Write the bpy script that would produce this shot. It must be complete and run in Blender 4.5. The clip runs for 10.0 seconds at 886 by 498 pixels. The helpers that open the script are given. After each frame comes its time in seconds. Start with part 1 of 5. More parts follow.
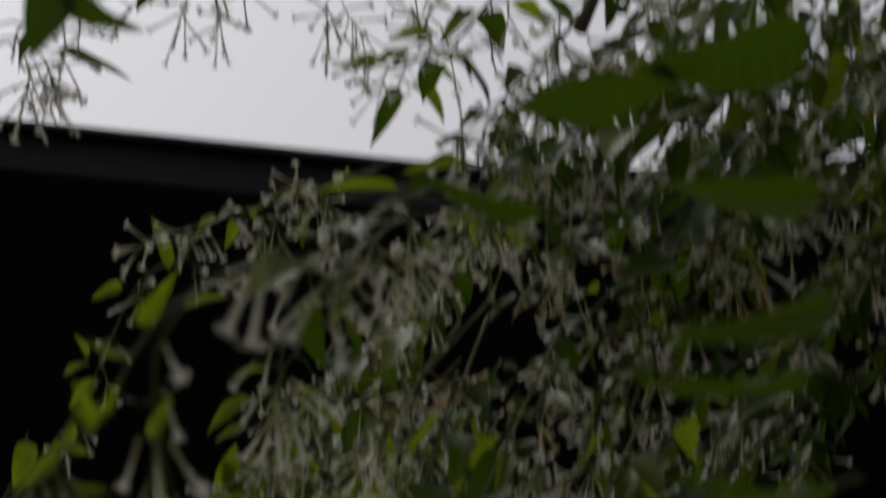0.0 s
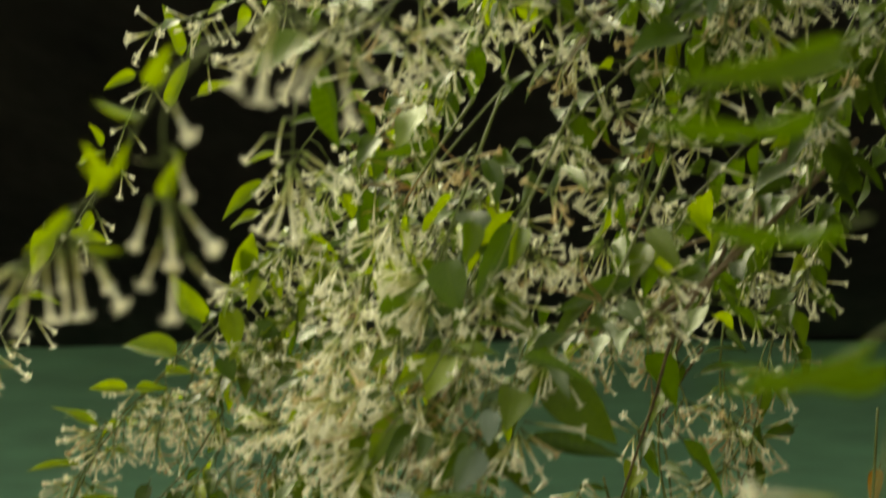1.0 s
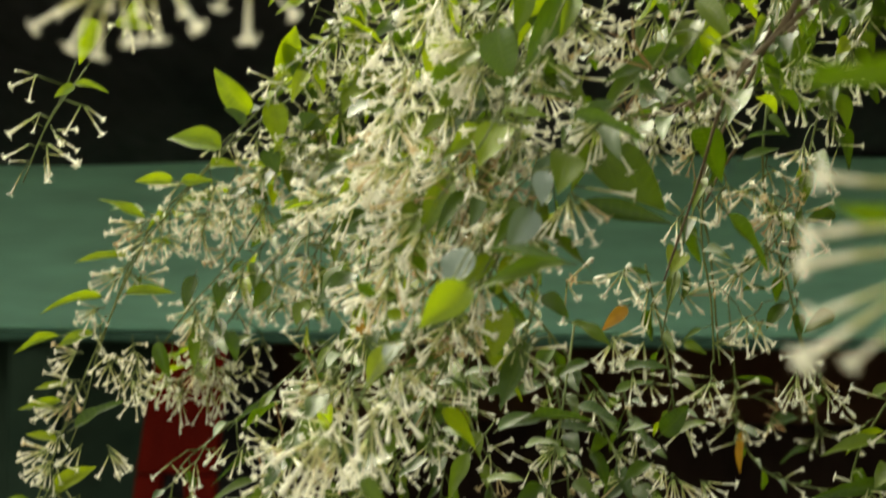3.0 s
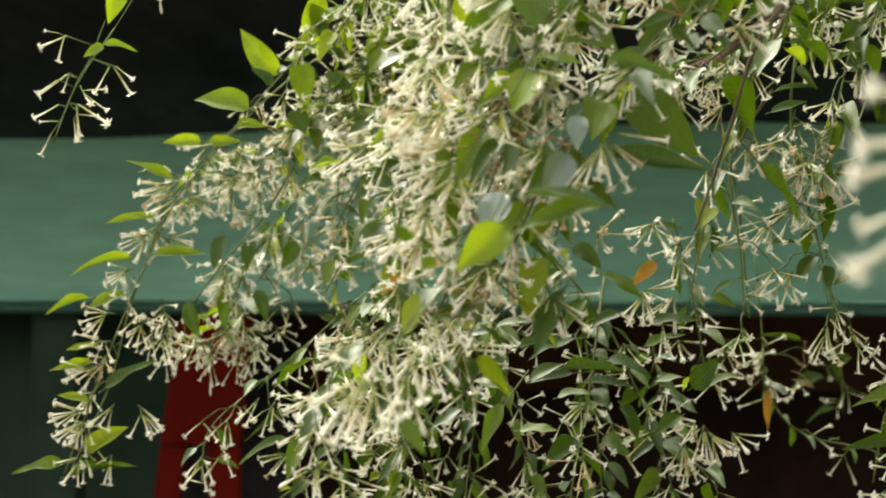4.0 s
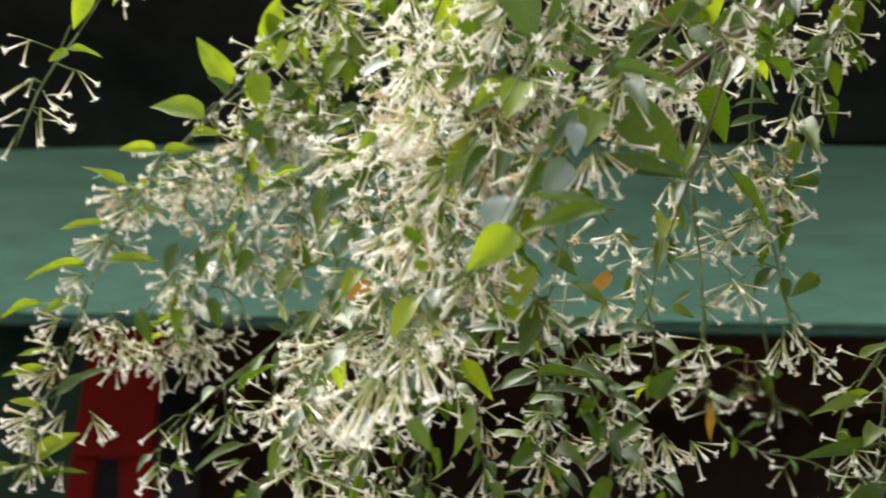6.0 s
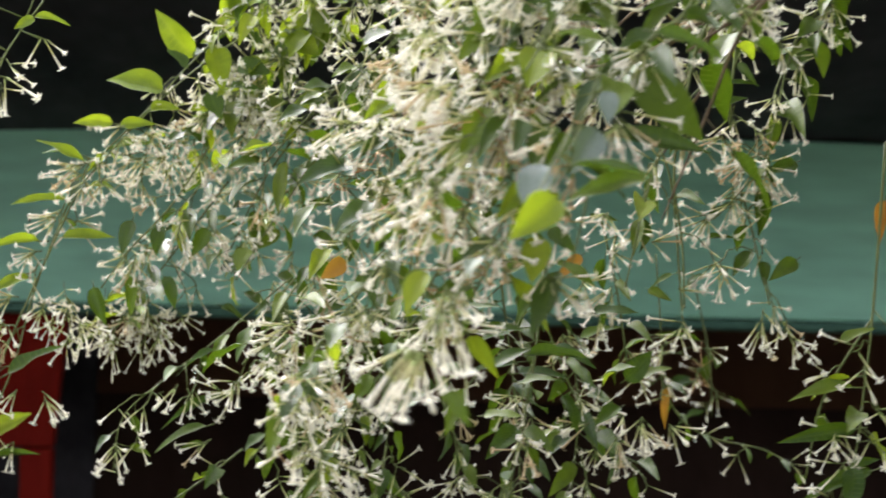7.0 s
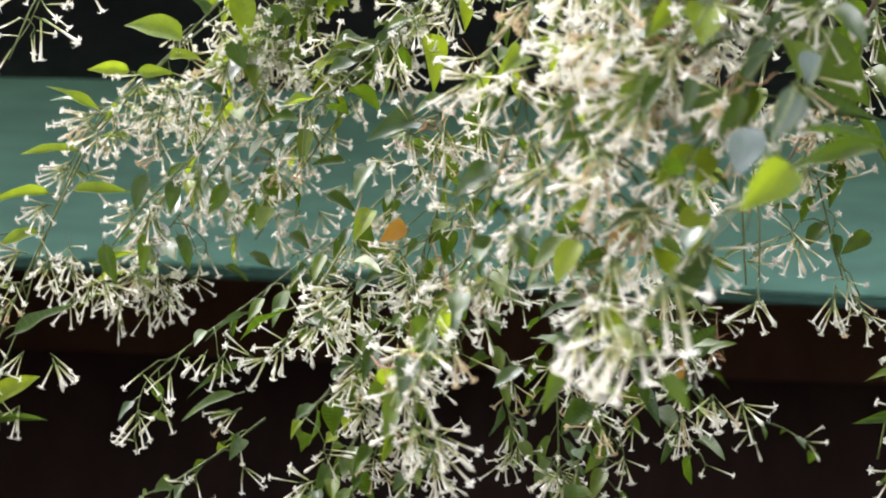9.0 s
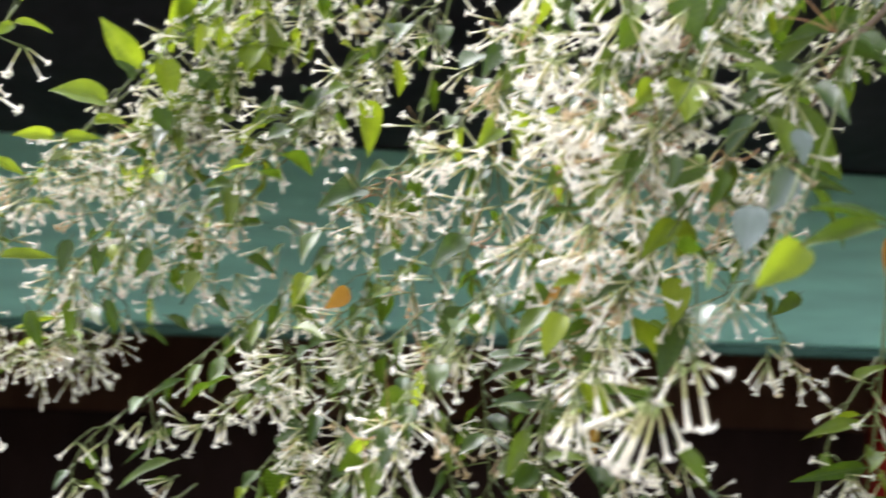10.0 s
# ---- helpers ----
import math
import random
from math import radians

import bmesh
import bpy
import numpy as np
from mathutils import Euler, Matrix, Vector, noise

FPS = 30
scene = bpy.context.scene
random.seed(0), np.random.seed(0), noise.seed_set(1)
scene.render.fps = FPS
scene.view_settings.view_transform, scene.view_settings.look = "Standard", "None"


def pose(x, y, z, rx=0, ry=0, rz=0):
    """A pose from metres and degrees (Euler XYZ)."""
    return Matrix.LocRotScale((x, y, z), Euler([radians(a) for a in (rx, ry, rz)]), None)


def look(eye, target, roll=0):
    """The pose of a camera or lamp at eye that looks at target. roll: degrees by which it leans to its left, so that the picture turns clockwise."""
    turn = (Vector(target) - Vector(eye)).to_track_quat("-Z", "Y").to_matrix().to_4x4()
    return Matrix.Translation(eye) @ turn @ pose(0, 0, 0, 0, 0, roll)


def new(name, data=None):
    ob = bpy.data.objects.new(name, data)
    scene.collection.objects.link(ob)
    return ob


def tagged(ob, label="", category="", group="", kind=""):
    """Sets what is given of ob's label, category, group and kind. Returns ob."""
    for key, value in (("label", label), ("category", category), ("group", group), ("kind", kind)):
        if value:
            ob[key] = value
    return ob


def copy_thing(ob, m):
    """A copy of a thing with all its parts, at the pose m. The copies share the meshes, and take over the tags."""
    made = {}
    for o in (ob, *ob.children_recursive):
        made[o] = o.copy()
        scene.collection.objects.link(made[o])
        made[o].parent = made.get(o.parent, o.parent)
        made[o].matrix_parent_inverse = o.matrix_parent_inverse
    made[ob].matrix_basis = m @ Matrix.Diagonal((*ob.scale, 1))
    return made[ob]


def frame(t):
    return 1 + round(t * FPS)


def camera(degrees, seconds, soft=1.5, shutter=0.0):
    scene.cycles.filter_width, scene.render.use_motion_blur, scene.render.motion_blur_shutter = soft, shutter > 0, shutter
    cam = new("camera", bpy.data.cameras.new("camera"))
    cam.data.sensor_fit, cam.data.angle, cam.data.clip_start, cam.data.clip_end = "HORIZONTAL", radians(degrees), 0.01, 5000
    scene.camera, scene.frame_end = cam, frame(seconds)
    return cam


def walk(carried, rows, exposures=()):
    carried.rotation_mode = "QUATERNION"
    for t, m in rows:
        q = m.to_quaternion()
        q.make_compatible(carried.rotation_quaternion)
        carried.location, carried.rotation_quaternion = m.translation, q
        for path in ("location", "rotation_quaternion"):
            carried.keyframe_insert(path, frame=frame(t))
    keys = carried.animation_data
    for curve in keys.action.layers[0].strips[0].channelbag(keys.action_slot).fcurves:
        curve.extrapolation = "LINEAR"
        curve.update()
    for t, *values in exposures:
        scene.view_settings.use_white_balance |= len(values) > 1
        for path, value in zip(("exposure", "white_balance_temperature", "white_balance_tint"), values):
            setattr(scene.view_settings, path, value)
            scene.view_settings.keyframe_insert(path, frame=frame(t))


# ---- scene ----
cam = camera(24, 10.0, soft=1.8, shutter=1.0)
PATH = [
    (0, (0.0427, 0.0273, 1.5649), (0.0903, 1.9651, 2.0573), 1.46),
    (0.5, (0.0468, 0.0272, 1.5653), (0.0923, 1.9916, 1.9379), 0.59),
    (1, (0.0455, 0.0323, 1.5523), (0.0809, 2.0087, 1.8567), 0.80),
    (1.5, (0.0439, 0.0266, 1.5444), (0.0760, 2.0089, 1.8084), 1.07),
    (2, (0.0411, 0.0254, 1.5336), (0.0651, 2.0130, 1.7540), 1.09),
    (2.5, (0.0364, 0.0228, 1.5244), (0.0553, 2.0154, 1.6960), 0.80),
    (3, (0.0330, 0.0216, 1.5172), (0.0437, 2.0166, 1.6583), 0.77),
    (3.2, (0.0323, 0.0219, 1.5145), (0.0404, 2.0178, 1.6424), 0.78),
    (4.5, (0.0139, 0.0095, 1.4989), (0.0029, 2.0061, 1.6144), 0.07),
    (5, (0.0002, -0.0000, 1.5002), (0.0001, 1.9951, 1.6401), 0.00),
    (5.5, (-0.0102, -0.0021, 1.4980), (0.0228, 1.9928, 1.6363), 0.10),
    (7, (-0.0965, 0.0400, 1.4816), (0.1058, 2.0254, 1.6131), 1.34),
    (7.5, (-0.1483, 0.0653, 1.4793), (0.0738, 2.0481, 1.6190), 0.68),
    (8, (-0.1902, 0.0991, 1.4789), (0.0591, 2.0771, 1.6381), 2.13),
    (8.5, (-0.2015, 0.1288, 1.4770), (0.0926, 2.1042, 1.5840), 2.53),
    (9, (-0.2383, 0.1426, 1.4845), (0.1026, 2.1108, 1.5826), 2.43),
    (9.5, (-0.2875, 0.1532, 1.4936), (0.1146, 2.1078, 1.6274), 1.41),
    (10, (-0.3181, 0.1462, 1.4957), (0.1745, 2.0790, 1.6429), 1.67),
]
walk(cam, [(t, look(eye, target, roll)) for t, eye, target, roll in PATH],
     exposures=[(0, -2.8, 6450, 14), (0.6, -2.55, 8300, -3), (0.8, -1.3, 9300, -12), (1.0, -0.6, 10000, -14), (2.5, -0.12, 8700, -8), (4.5, 0.32, 6980, 6.8), (5.5, 0.34, 6640, 11.2), (7.0, 0.36, 6360, 15), (10, 0.58, 6060, 20)])

# ---------------------------------------------------------------- lens
cam.data.dof.use_dof = True
cam.data.dof.focus_distance = 1.52
cam.data.dof.aperture_fstop = 14.0

# ---------------------------------------------------------------- world and light
world = bpy.data.worlds.new("overcast_sky")
scene.world = world
world.use_nodes = True
wn = world.node_tree
wn.nodes.clear()
sky = wn.nodes.new("ShaderNodeTexSky")
sky.sky_type = "NISHITA"
sky.sun_disc = False
sky.sun_elevation = radians(50)
sky.sun_rotation = radians(-28)
sky.air_density, sky.dust_density = 1.0, 4.0
grey = wn.nodes.new("ShaderNodeHueSaturation")
grey.inputs["Saturation"].default_value = 0.2
grey.inputs["Value"].default_value = 3.6
bg = wn.nodes.new("ShaderNodeBackground")
bg.inputs["Strength"].default_value = 0.15
wo = wn.nodes.new("ShaderNodeOutputWorld")
wn.links.new(sky.outputs[0], grey.inputs["Color"])
wn.links.new(grey.outputs[0], bg.inputs["Color"])
wn.links.new(bg.outputs[0], wo.inputs["Surface"])

sun = new("sun", bpy.data.lights.new("sun", "SUN"))
sun.data.energy = 1.4
sun.data.angle = radians(20)
sun.data.color = (1.0, 0.97, 0.92)
sun.matrix_world = look((-1.8, 5.0, 6.1), (0, 1.6, 1.5))


# ---------------------------------------------------------------- materials
def material(name, build):
    m = bpy.data.materials.new(name)
    m.use_nodes = True
    nt = m.node_tree
    nt.nodes.clear()
    out = nt.nodes.new("ShaderNodeOutputMaterial")
    shader = build(nt)
    nt.links.new(shader, out.inputs["Surface"])
    return m


def node(nt, kind, **values):
    n = nt.nodes.new(kind)
    for key, v in values.items():
        n.inputs[key.replace("_", " ")].default_value = v
    return n


def ramp(nt, source, stops):
    r = nt.nodes.new("ShaderNodeValToRGB")
    while len(r.color_ramp.elements) < len(stops):
        r.color_ramp.elements.new(0.5)
    for e, (p, c) in zip(r.color_ramp.elements, stops):
        e.position, e.color = p, (*c, 1)
    nt.links.new(source, r.inputs["Fac"])
    return r.outputs["Color"]


def mixed(nt, kind, fac, a, b):
    m = nt.nodes.new("ShaderNodeMix")
    m.data_type, m.blend_type = "RGBA", kind
    for value, slot in ((fac, 0), (a, 6), (b, 7)):
        if isinstance(value, (int, float)):
            m.inputs[slot].default_value = value
        elif isinstance(value, tuple):
            m.inputs[slot].default_value = (*value, 1)
        else:
            nt.links.new(value, m.inputs[slot])
    return m.outputs[2]


def leaf_material(name, dark, mid, light, through_colour, gloss, thin=0.2, shine=0.0):
    def build(nt):
        info = nt.nodes.new("ShaderNodeObjectInfo")
        geo = nt.nodes.new("ShaderNodeNewGeometry")
        uv = nt.nodes.new("ShaderNodeTexCoord")
        both = nt.nodes.new("ShaderNodeMath")
        both.operation = "ADD"
        nt.links.new(info.outputs["Random"], both.inputs[0])
        nt.links.new(geo.outputs["Random Per Island"], both.inputs[1])
        turn = nt.nodes.new("ShaderNodeMath")
        turn.operation = "FRACT"
        nt.links.new(both.outputs[0], turn.inputs[0])
        base = ramp(nt, turn.outputs[0], [(0.0, dark), (0.68, mid), (1.0, light)])
        blot = node(nt, "ShaderNodeTexNoise", Scale=70.0, Detail=4.0)
        nt.links.new(uv.outputs["Object"], blot.inputs["Vector"])
        shade = ramp(nt, blot.outputs["Fac"], [(0.3, (0.72, 0.74, 0.68)), (0.7, (1.12, 1.1, 1.02))])
        col = mixed(nt, "MULTIPLY", 1.0, base, shade)
        # veins run off the midrib
        wave = node(nt, "ShaderNodeTexWave", Scale=2.6, Distortion=0.6)
        wave.wave_type, wave.bands_direction = "BANDS", "DIAGONAL"
        nt.links.new(uv.outputs["UV"], wave.inputs["Vector"])
        vein = ramp(nt, wave.outputs["Fac"], [(0.9, (0, 0, 0)), (1.0, (1, 1, 1))])
        sep = nt.nodes.new("ShaderNodeSeparateXYZ")
        nt.links.new(uv.outputs["UV"], sep.inputs[0])
        rib = ramp(nt, sep.outputs["X"], [(0.46, (0, 0, 0)), (0.5, (1, 1, 1)), (0.54, (0, 0, 0))])
        lines = mixed(nt, "LIGHTEN", 1.0, vein, rib)
        pale = nt.nodes.new("ShaderNodeMath")
        pale.operation = "MULTIPLY"
        pale.inputs[1].default_value = 0.3
        nt.links.new(lines, pale.inputs[0])
        col = mixed(nt, "MIX", pale.outputs[0], col, light)
        bump = node(nt, "ShaderNodeBump", Strength=0.35, Distance=0.0008)
        nt.links.new(lines, bump.inputs["Height"])
        p = node(nt, "ShaderNodeBsdfPrincipled", Roughness=gloss)
        sheen = ramp(nt, turn.outputs[0], [(0.0, (0.5 + shine,) * 3), (0.25, (0.25 + shine,) * 3), (1.0, (0.35 + shine,) * 3)])
        nt.links.new(sheen, p.inputs["Specular IOR Level"])
        nt.links.new(col, p.inputs["Base Color"])
        nt.links.new(bump.outputs[0], p.inputs["Normal"])
        tr = nt.nodes.new("ShaderNodeBsdfTranslucent")
        nt.links.new(mixed(nt, "MULTIPLY", 1.0, shade, through_colour), tr.inputs["Color"])
        mx = node(nt, "ShaderNodeMixShader", Fac=thin)
        nt.links.new(p.outputs[0], mx.inputs[1])
        nt.links.new(tr.outputs[0], mx.inputs[2])
        return mx.outputs[0]
    return material(name, build)


def plain_material(name, a, b, scale, rough, bump_depth=0.001, thin=0.0, metal=0.0, stretch=(1, 1, 1), gloss=0.4):
    def build(nt):
        tc = nt.nodes.new("ShaderNodeTexCoord")
        mp = nt.nodes.new("ShaderNodeMapping")
        mp.inputs["Scale"].default_value = stretch
        nt.links.new(tc.outputs["Object"], mp.inputs["Vector"])
        n1 = node(nt, "ShaderNodeTexNoise", Scale=scale, Detail=6.0, Roughness=0.6)
        n2 = node(nt, "ShaderNodeTexNoise", Scale=scale * 7, Detail=3.0)
        nt.links.new(mp.outputs[0], n1.inputs["Vector"])
        nt.links.new(mp.outputs[0], n2.inputs["Vector"])
        col = ramp(nt, n1.outputs["Fac"], [(0.3, a), (0.7, b)])
        fine = ramp(nt, n2.outputs["Fac"], [(0.3, (0.85, 0.85, 0.85)), (0.7, (1.1, 1.1, 1.1))])
        col = mixed(nt, "MULTIPLY", 1.0, col, fine)
        bump = node(nt, "ShaderNodeBump", Strength=0.4, Distance=bump_depth)
        nt.links.new(n2.outputs["Fac"], bump.inputs["Height"])
        p = node(nt, "ShaderNodeBsdfPrincipled", Roughness=rough, Metallic=metal)
        p.inputs["Specular IOR Level"].default_value = gloss
        nt.links.new(col, p.inputs["Base Color"])
        nt.links.new(bump.outputs[0], p.inputs["Normal"])
        if not thin:
            return p.outputs[0]
        tr = nt.nodes.new("ShaderNodeBsdfTranslucent")
        nt.links.new(col, tr.inputs["Color"])
        mx = node(nt, "ShaderNodeMixShader", Fac=thin)
        nt.links.new(p.outputs[0], mx.inputs[1])
        nt.links.new(tr.outputs[0], mx.inputs[2])
        return mx.outputs[0]
    return material(name, build)


LEAF = leaf_material("leaf_green", (0.018, 0.05, 0.003), (0.055, 0.1, 0.005), (0.13, 0.18, 0.01), (0.15, 0.27, 0.008), 0.42)
LEAF_YOUNG = leaf_material("leaf_young_green", (0.085, 0.155, 0.005), (0.175, 0.245, 0.009), (0.28, 0.335, 0.02), (0.36, 0.48, 0.016), 0.5, 0.36)
LEAF_WET = leaf_material("leaf_wet_glossy", (0.03, 0.07, 0.02), (0.06, 0.11, 0.03), (0.12, 0.17, 0.05), (0.12, 0.2, 0.03), 0.4, 0.1, 0.35)
# sky sheen on wet leaves, painted as a pale base colour
LEAF_PALE = leaf_material("leaf_pale_sheen", (0.09, 0.135, 0.105), (0.13, 0.175, 0.148), (0.18, 0.23, 0.2), (0.15, 0.23, 0.08), 0.25, 0.15, 0.6)
LEAF_OLD = leaf_material("leaf_yellowed", (0.42, 0.2, 0.02), (0.5, 0.27, 0.02), (0.45, 0.14, 0.03), (0.55, 0.3, 0.03), 0.5)
PETAL = plain_material("petal_cream", (0.84, 0.8, 0.62), (0.93, 0.91, 0.79), 160, 0.55, 0.0002, thin=0.3)
PETAL_OLD = plain_material("petal_faded_tan", (0.58, 0.44, 0.22), (0.72, 0.58, 0.36), 160, 0.6, 0.0002, thin=0.25)
TUBE = plain_material("petal_tube_greenish", (0.56, 0.55, 0.24), (0.72, 0.69, 0.38), 160, 0.55, 0.0002, thin=0.3)
CALYX = plain_material("calyx_pale_green", (0.3, 0.38, 0.1), (0.44, 0.5, 0.2), 140, 0.5, 0.0002, thin=0.2)
DRY = plain_material("withered_orange", (0.36, 0.18, 0.07), (0.5, 0.31, 0.16), 120, 0.7, 0.0003)
STALK = plain_material("stalk_green", (0.07, 0.1, 0.02), (0.16, 0.19, 0.05), 90, 0.5, 0.0004)
BARK = plain_material("bark_grey_brown", (0.09, 0.06, 0.035), (0.2, 0.15, 0.09), 55, 0.85, 0.0015, stretch=(1, 1, 0.3))
TEAL = plain_material("teal_paint", (0.31, 0.68, 0.5), (0.33, 0.71, 0.53), 1.2, 0.45, 0.0002, stretch=(0.4, 1, 2.5))
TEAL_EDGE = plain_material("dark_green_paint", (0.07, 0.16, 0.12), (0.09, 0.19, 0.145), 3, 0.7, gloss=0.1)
RED = plain_material("red_paint", (0.13, 0.006, 0.003), (0.2, 0.01, 0.004), 4, 0.8, stretch=(1, 1, 0.3), gloss=0.1)
MAROON = plain_material("maroon_paint", (0.11, 0.055, 0.032), (0.155, 0.075, 0.044), 1.3, 0.9, stretch=(1, 1, 0.4), gloss=0.05)
# darker colour for the fade on the lower veranda wall
DARK_BROWN = plain_material("lower_wall_dark_brown", (0.033, 0.021, 0.017), (0.055, 0.032, 0.025), 2, 0.9, stretch=(1, 1, 0.4), gloss=0.05)
BOARD = plain_material("dark_stained_board", (0.03, 0.03, 0.036), (0.085, 0.08, 0.088), 3.2, 0.8, stretch=(1, 0.35, 1), gloss=0.12)
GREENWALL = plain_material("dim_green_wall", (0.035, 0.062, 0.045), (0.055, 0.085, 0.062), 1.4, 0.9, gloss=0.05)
ROOFING = plain_material("roofing_sheet", (0.03, 0.03, 0.033), (0.06, 0.06, 0.06), 5, 0.5, metal=0.4)
PLASTER = plain_material("weathered_plaster", (0.14, 0.135, 0.12), (0.24, 0.23, 0.2), 2.5, 0.9, 0.004, gloss=0.1)
GROUND = plain_material("ground_earth", (0.035, 0.034, 0.022), (0.07, 0.064, 0.045), 1.5, 0.95, 0.01)



def clear_water(nt):
    p = node(nt, "ShaderNodeBsdfPrincipled", Roughness=0.02, IOR=1.33)
    p.inputs["Transmission Weight"].default_value = 1.0
    return p.outputs[0]


WATER = material("rain_water", clear_water)


# ---------------------------------------------------------------- mesh helpers
def part(name, bm, mats, parent=None, label="", smooth=True):
    me = bpy.data.meshes.new(name)
    bm.to_mesh(me)
    bm.free()
    for m in mats if isinstance(mats, (list, tuple)) else [mats]:
        me.materials.append(m)
    if smooth:
        me.polygons.foreach_set("use_smooth", [True] * len(me.polygons))
    ob = new(name, me)
    if parent:
        ob.parent = parent
    return tagged(ob, label)


def box(bm, lo, hi, bevel=0.0):
    made = bmesh.ops.create_cube(bm, size=1.0)["verts"]
    for v in made:
        v.co = Vector([lo[k] + (v.co[k] + 0.5) * (hi[k] - lo[k]) for k in range(3)])
    if bevel:
        edges = {e for v in made for e in v.link_edges}
        bmesh.ops.bevel(bm, geom=list(edges), offset=bevel, segments=2, affect="EDGES", profile=0.5)
    return bm


def box_part(name, lo, hi, mat, parent=None, bevel=0.006, label=""):
    return part(name, box(bmesh.new(), lo, hi, bevel), mat, parent, label, smooth=False)


def smooth_line(points, per=6):
    """Catmull-Rom line through a few points."""
    ps = [Vector(p) for p in points]
    ps = [ps[0] * 2 - ps[1], *ps, ps[-1] * 2 - ps[-2]]
    out = []
    for i in range(1, len(ps) - 2):
        a, b, c, d = ps[i - 1:i + 3]
        for k in range(per):
            t = k / per
            out.append(0.5 * (2 * b + (c - a) * t + (2 * a - 5 * b + 4 * c - d) * t * t + (3 * b - a - 3 * c + d) * t ** 3))
    return out + [ps[-2]]


def tube(bm, line, r0, r1, sides=6, mat=0, knots=0.0):
    rings = []
    n = len(line)
    side = None
    for i, p in enumerate(line):
        d = (line[min(i + 1, n - 1)] - line[max(i - 1, 0)]).normalized()
        if side is None:
            side = d.orthogonal().normalized()
        side = (side - d * side.dot(d)).normalized()
        up = d.cross(side)
        r = r0 + (r1 - r0) * i / (n - 1)
        r *= 1 + knots * (1 if i % 4 == 2 else 0)
        rings.append([bm.verts.new(p + r * (math.cos(a) * side + math.sin(a) * up))
                      for a in (2 * math.pi * k / sides for k in range(sides))])
    for a, b in zip(rings, rings[1:]):
        for k in range(sides):
            f = bm.faces.new((a[k], a[(k + 1) % sides], b[(k + 1) % sides], b[k]))
            f.material_index = mat
    for ring, flip in ((rings[0], True), (rings[-1], False)):
        f = bm.faces.new(ring[::-1] if flip else ring)
        f.material_index = mat


def aim(direction, spin=0.0):
    """A turn that lays +z along the direction."""
    return Vector(direction).normalized().to_track_quat("Z", "Y").to_matrix().to_4x4() @ Matrix.Rotation(spin, 4, "Z")


# ---------------------------------------------------------------- flower and leaf shapes
def flower_into(bm, m, rng, length=0.022, open_star=True, tint=0):
    """One slender trumpet along +z of m: calyx, tube that widens to the throat, five pointed lobes."""
    bend = Vector((rng.uniform(-1, 1), rng.uniform(-1, 1), 0)) * 0.0022
    rows = [(0.0, 0.0005, 1), (0.10, 0.00092, 1), (0.16, 0.0006, 4), (0.5, 0.0007, 0), (0.84, 0.00092, 0), (0.97, 0.00125, 0)]
    if not open_star:
        rows[-2:] = [(0.8, 0.0016, 0), (0.92, 0.0019, 0)]
    sides = 5
    rings = []
    for t, r, mat in rows:
        c = Vector((0, 0, t * length)) + bend * t * t
        rings.append([bm.verts.new(m @ (c + Vector((r * math.cos(a), r * math.sin(a), 0))))
                      for a in (2 * math.pi * k / sides for k in range(sides))])
    for (a, b), (_, _, mat) in zip(zip(rings, rings[1:]), rows):
        for k in range(sides):
            f = bm.faces.new((a[k], a[(k + 1) % sides], b[(k + 1) % sides], b[k]))
            f.material_index = 2 if tint and mat != 1 else mat
    top = Vector((0, 0, 0.97 * length)) + bend
    if not open_star:
        tip = bm.verts.new(m @ (top + Vector((0, 0, 0.08 * length))))
        for k in range(sides):
            bm.faces.new((rings[-1][k], rings[-1][(k + 1) % sides], tip)).material_index = 2 if tint else 0
        return
    spread = rng.uniform(0.0038, 0.0051)
    for k in range(sides):
        a0, a1 = 2 * math.pi * k / sides, 2 * math.pi * (k + 1) / sides
        am = (a0 + a1) / 2
        lift = rng.uniform(-0.002, 0.001)
        tip = bm.verts.new(m @ (top + Vector((spread * math.cos(am), spread * math.sin(am), lift))))
        mid = bm.verts.new(m @ (top + Vector((0.0022 * math.cos(am), 0.0022 * math.sin(am), 0.0008))))
        p, q = rings[-1][k], rings[-1][(k + 1) % sides]
        sidev = Vector((-math.sin(am), math.cos(am), 0)) * 0.00105
        l = bm.verts.new(m @ (top + Vector((0.0026 * math.cos(am), 0.0026 * math.sin(am), 0.0003)) - sidev))
        r = bm.verts.new(m @ (top + Vector((0.0026 * math.cos(am), 0.0026 * math.sin(am), 0.0003)) + sidev))
        for f in ((p, q, mid), (p, mid, l), (q, r, mid), (l, mid, tip), (mid, r, tip)):
            bm.faces.new(f).material_index = 2 if tint else 0


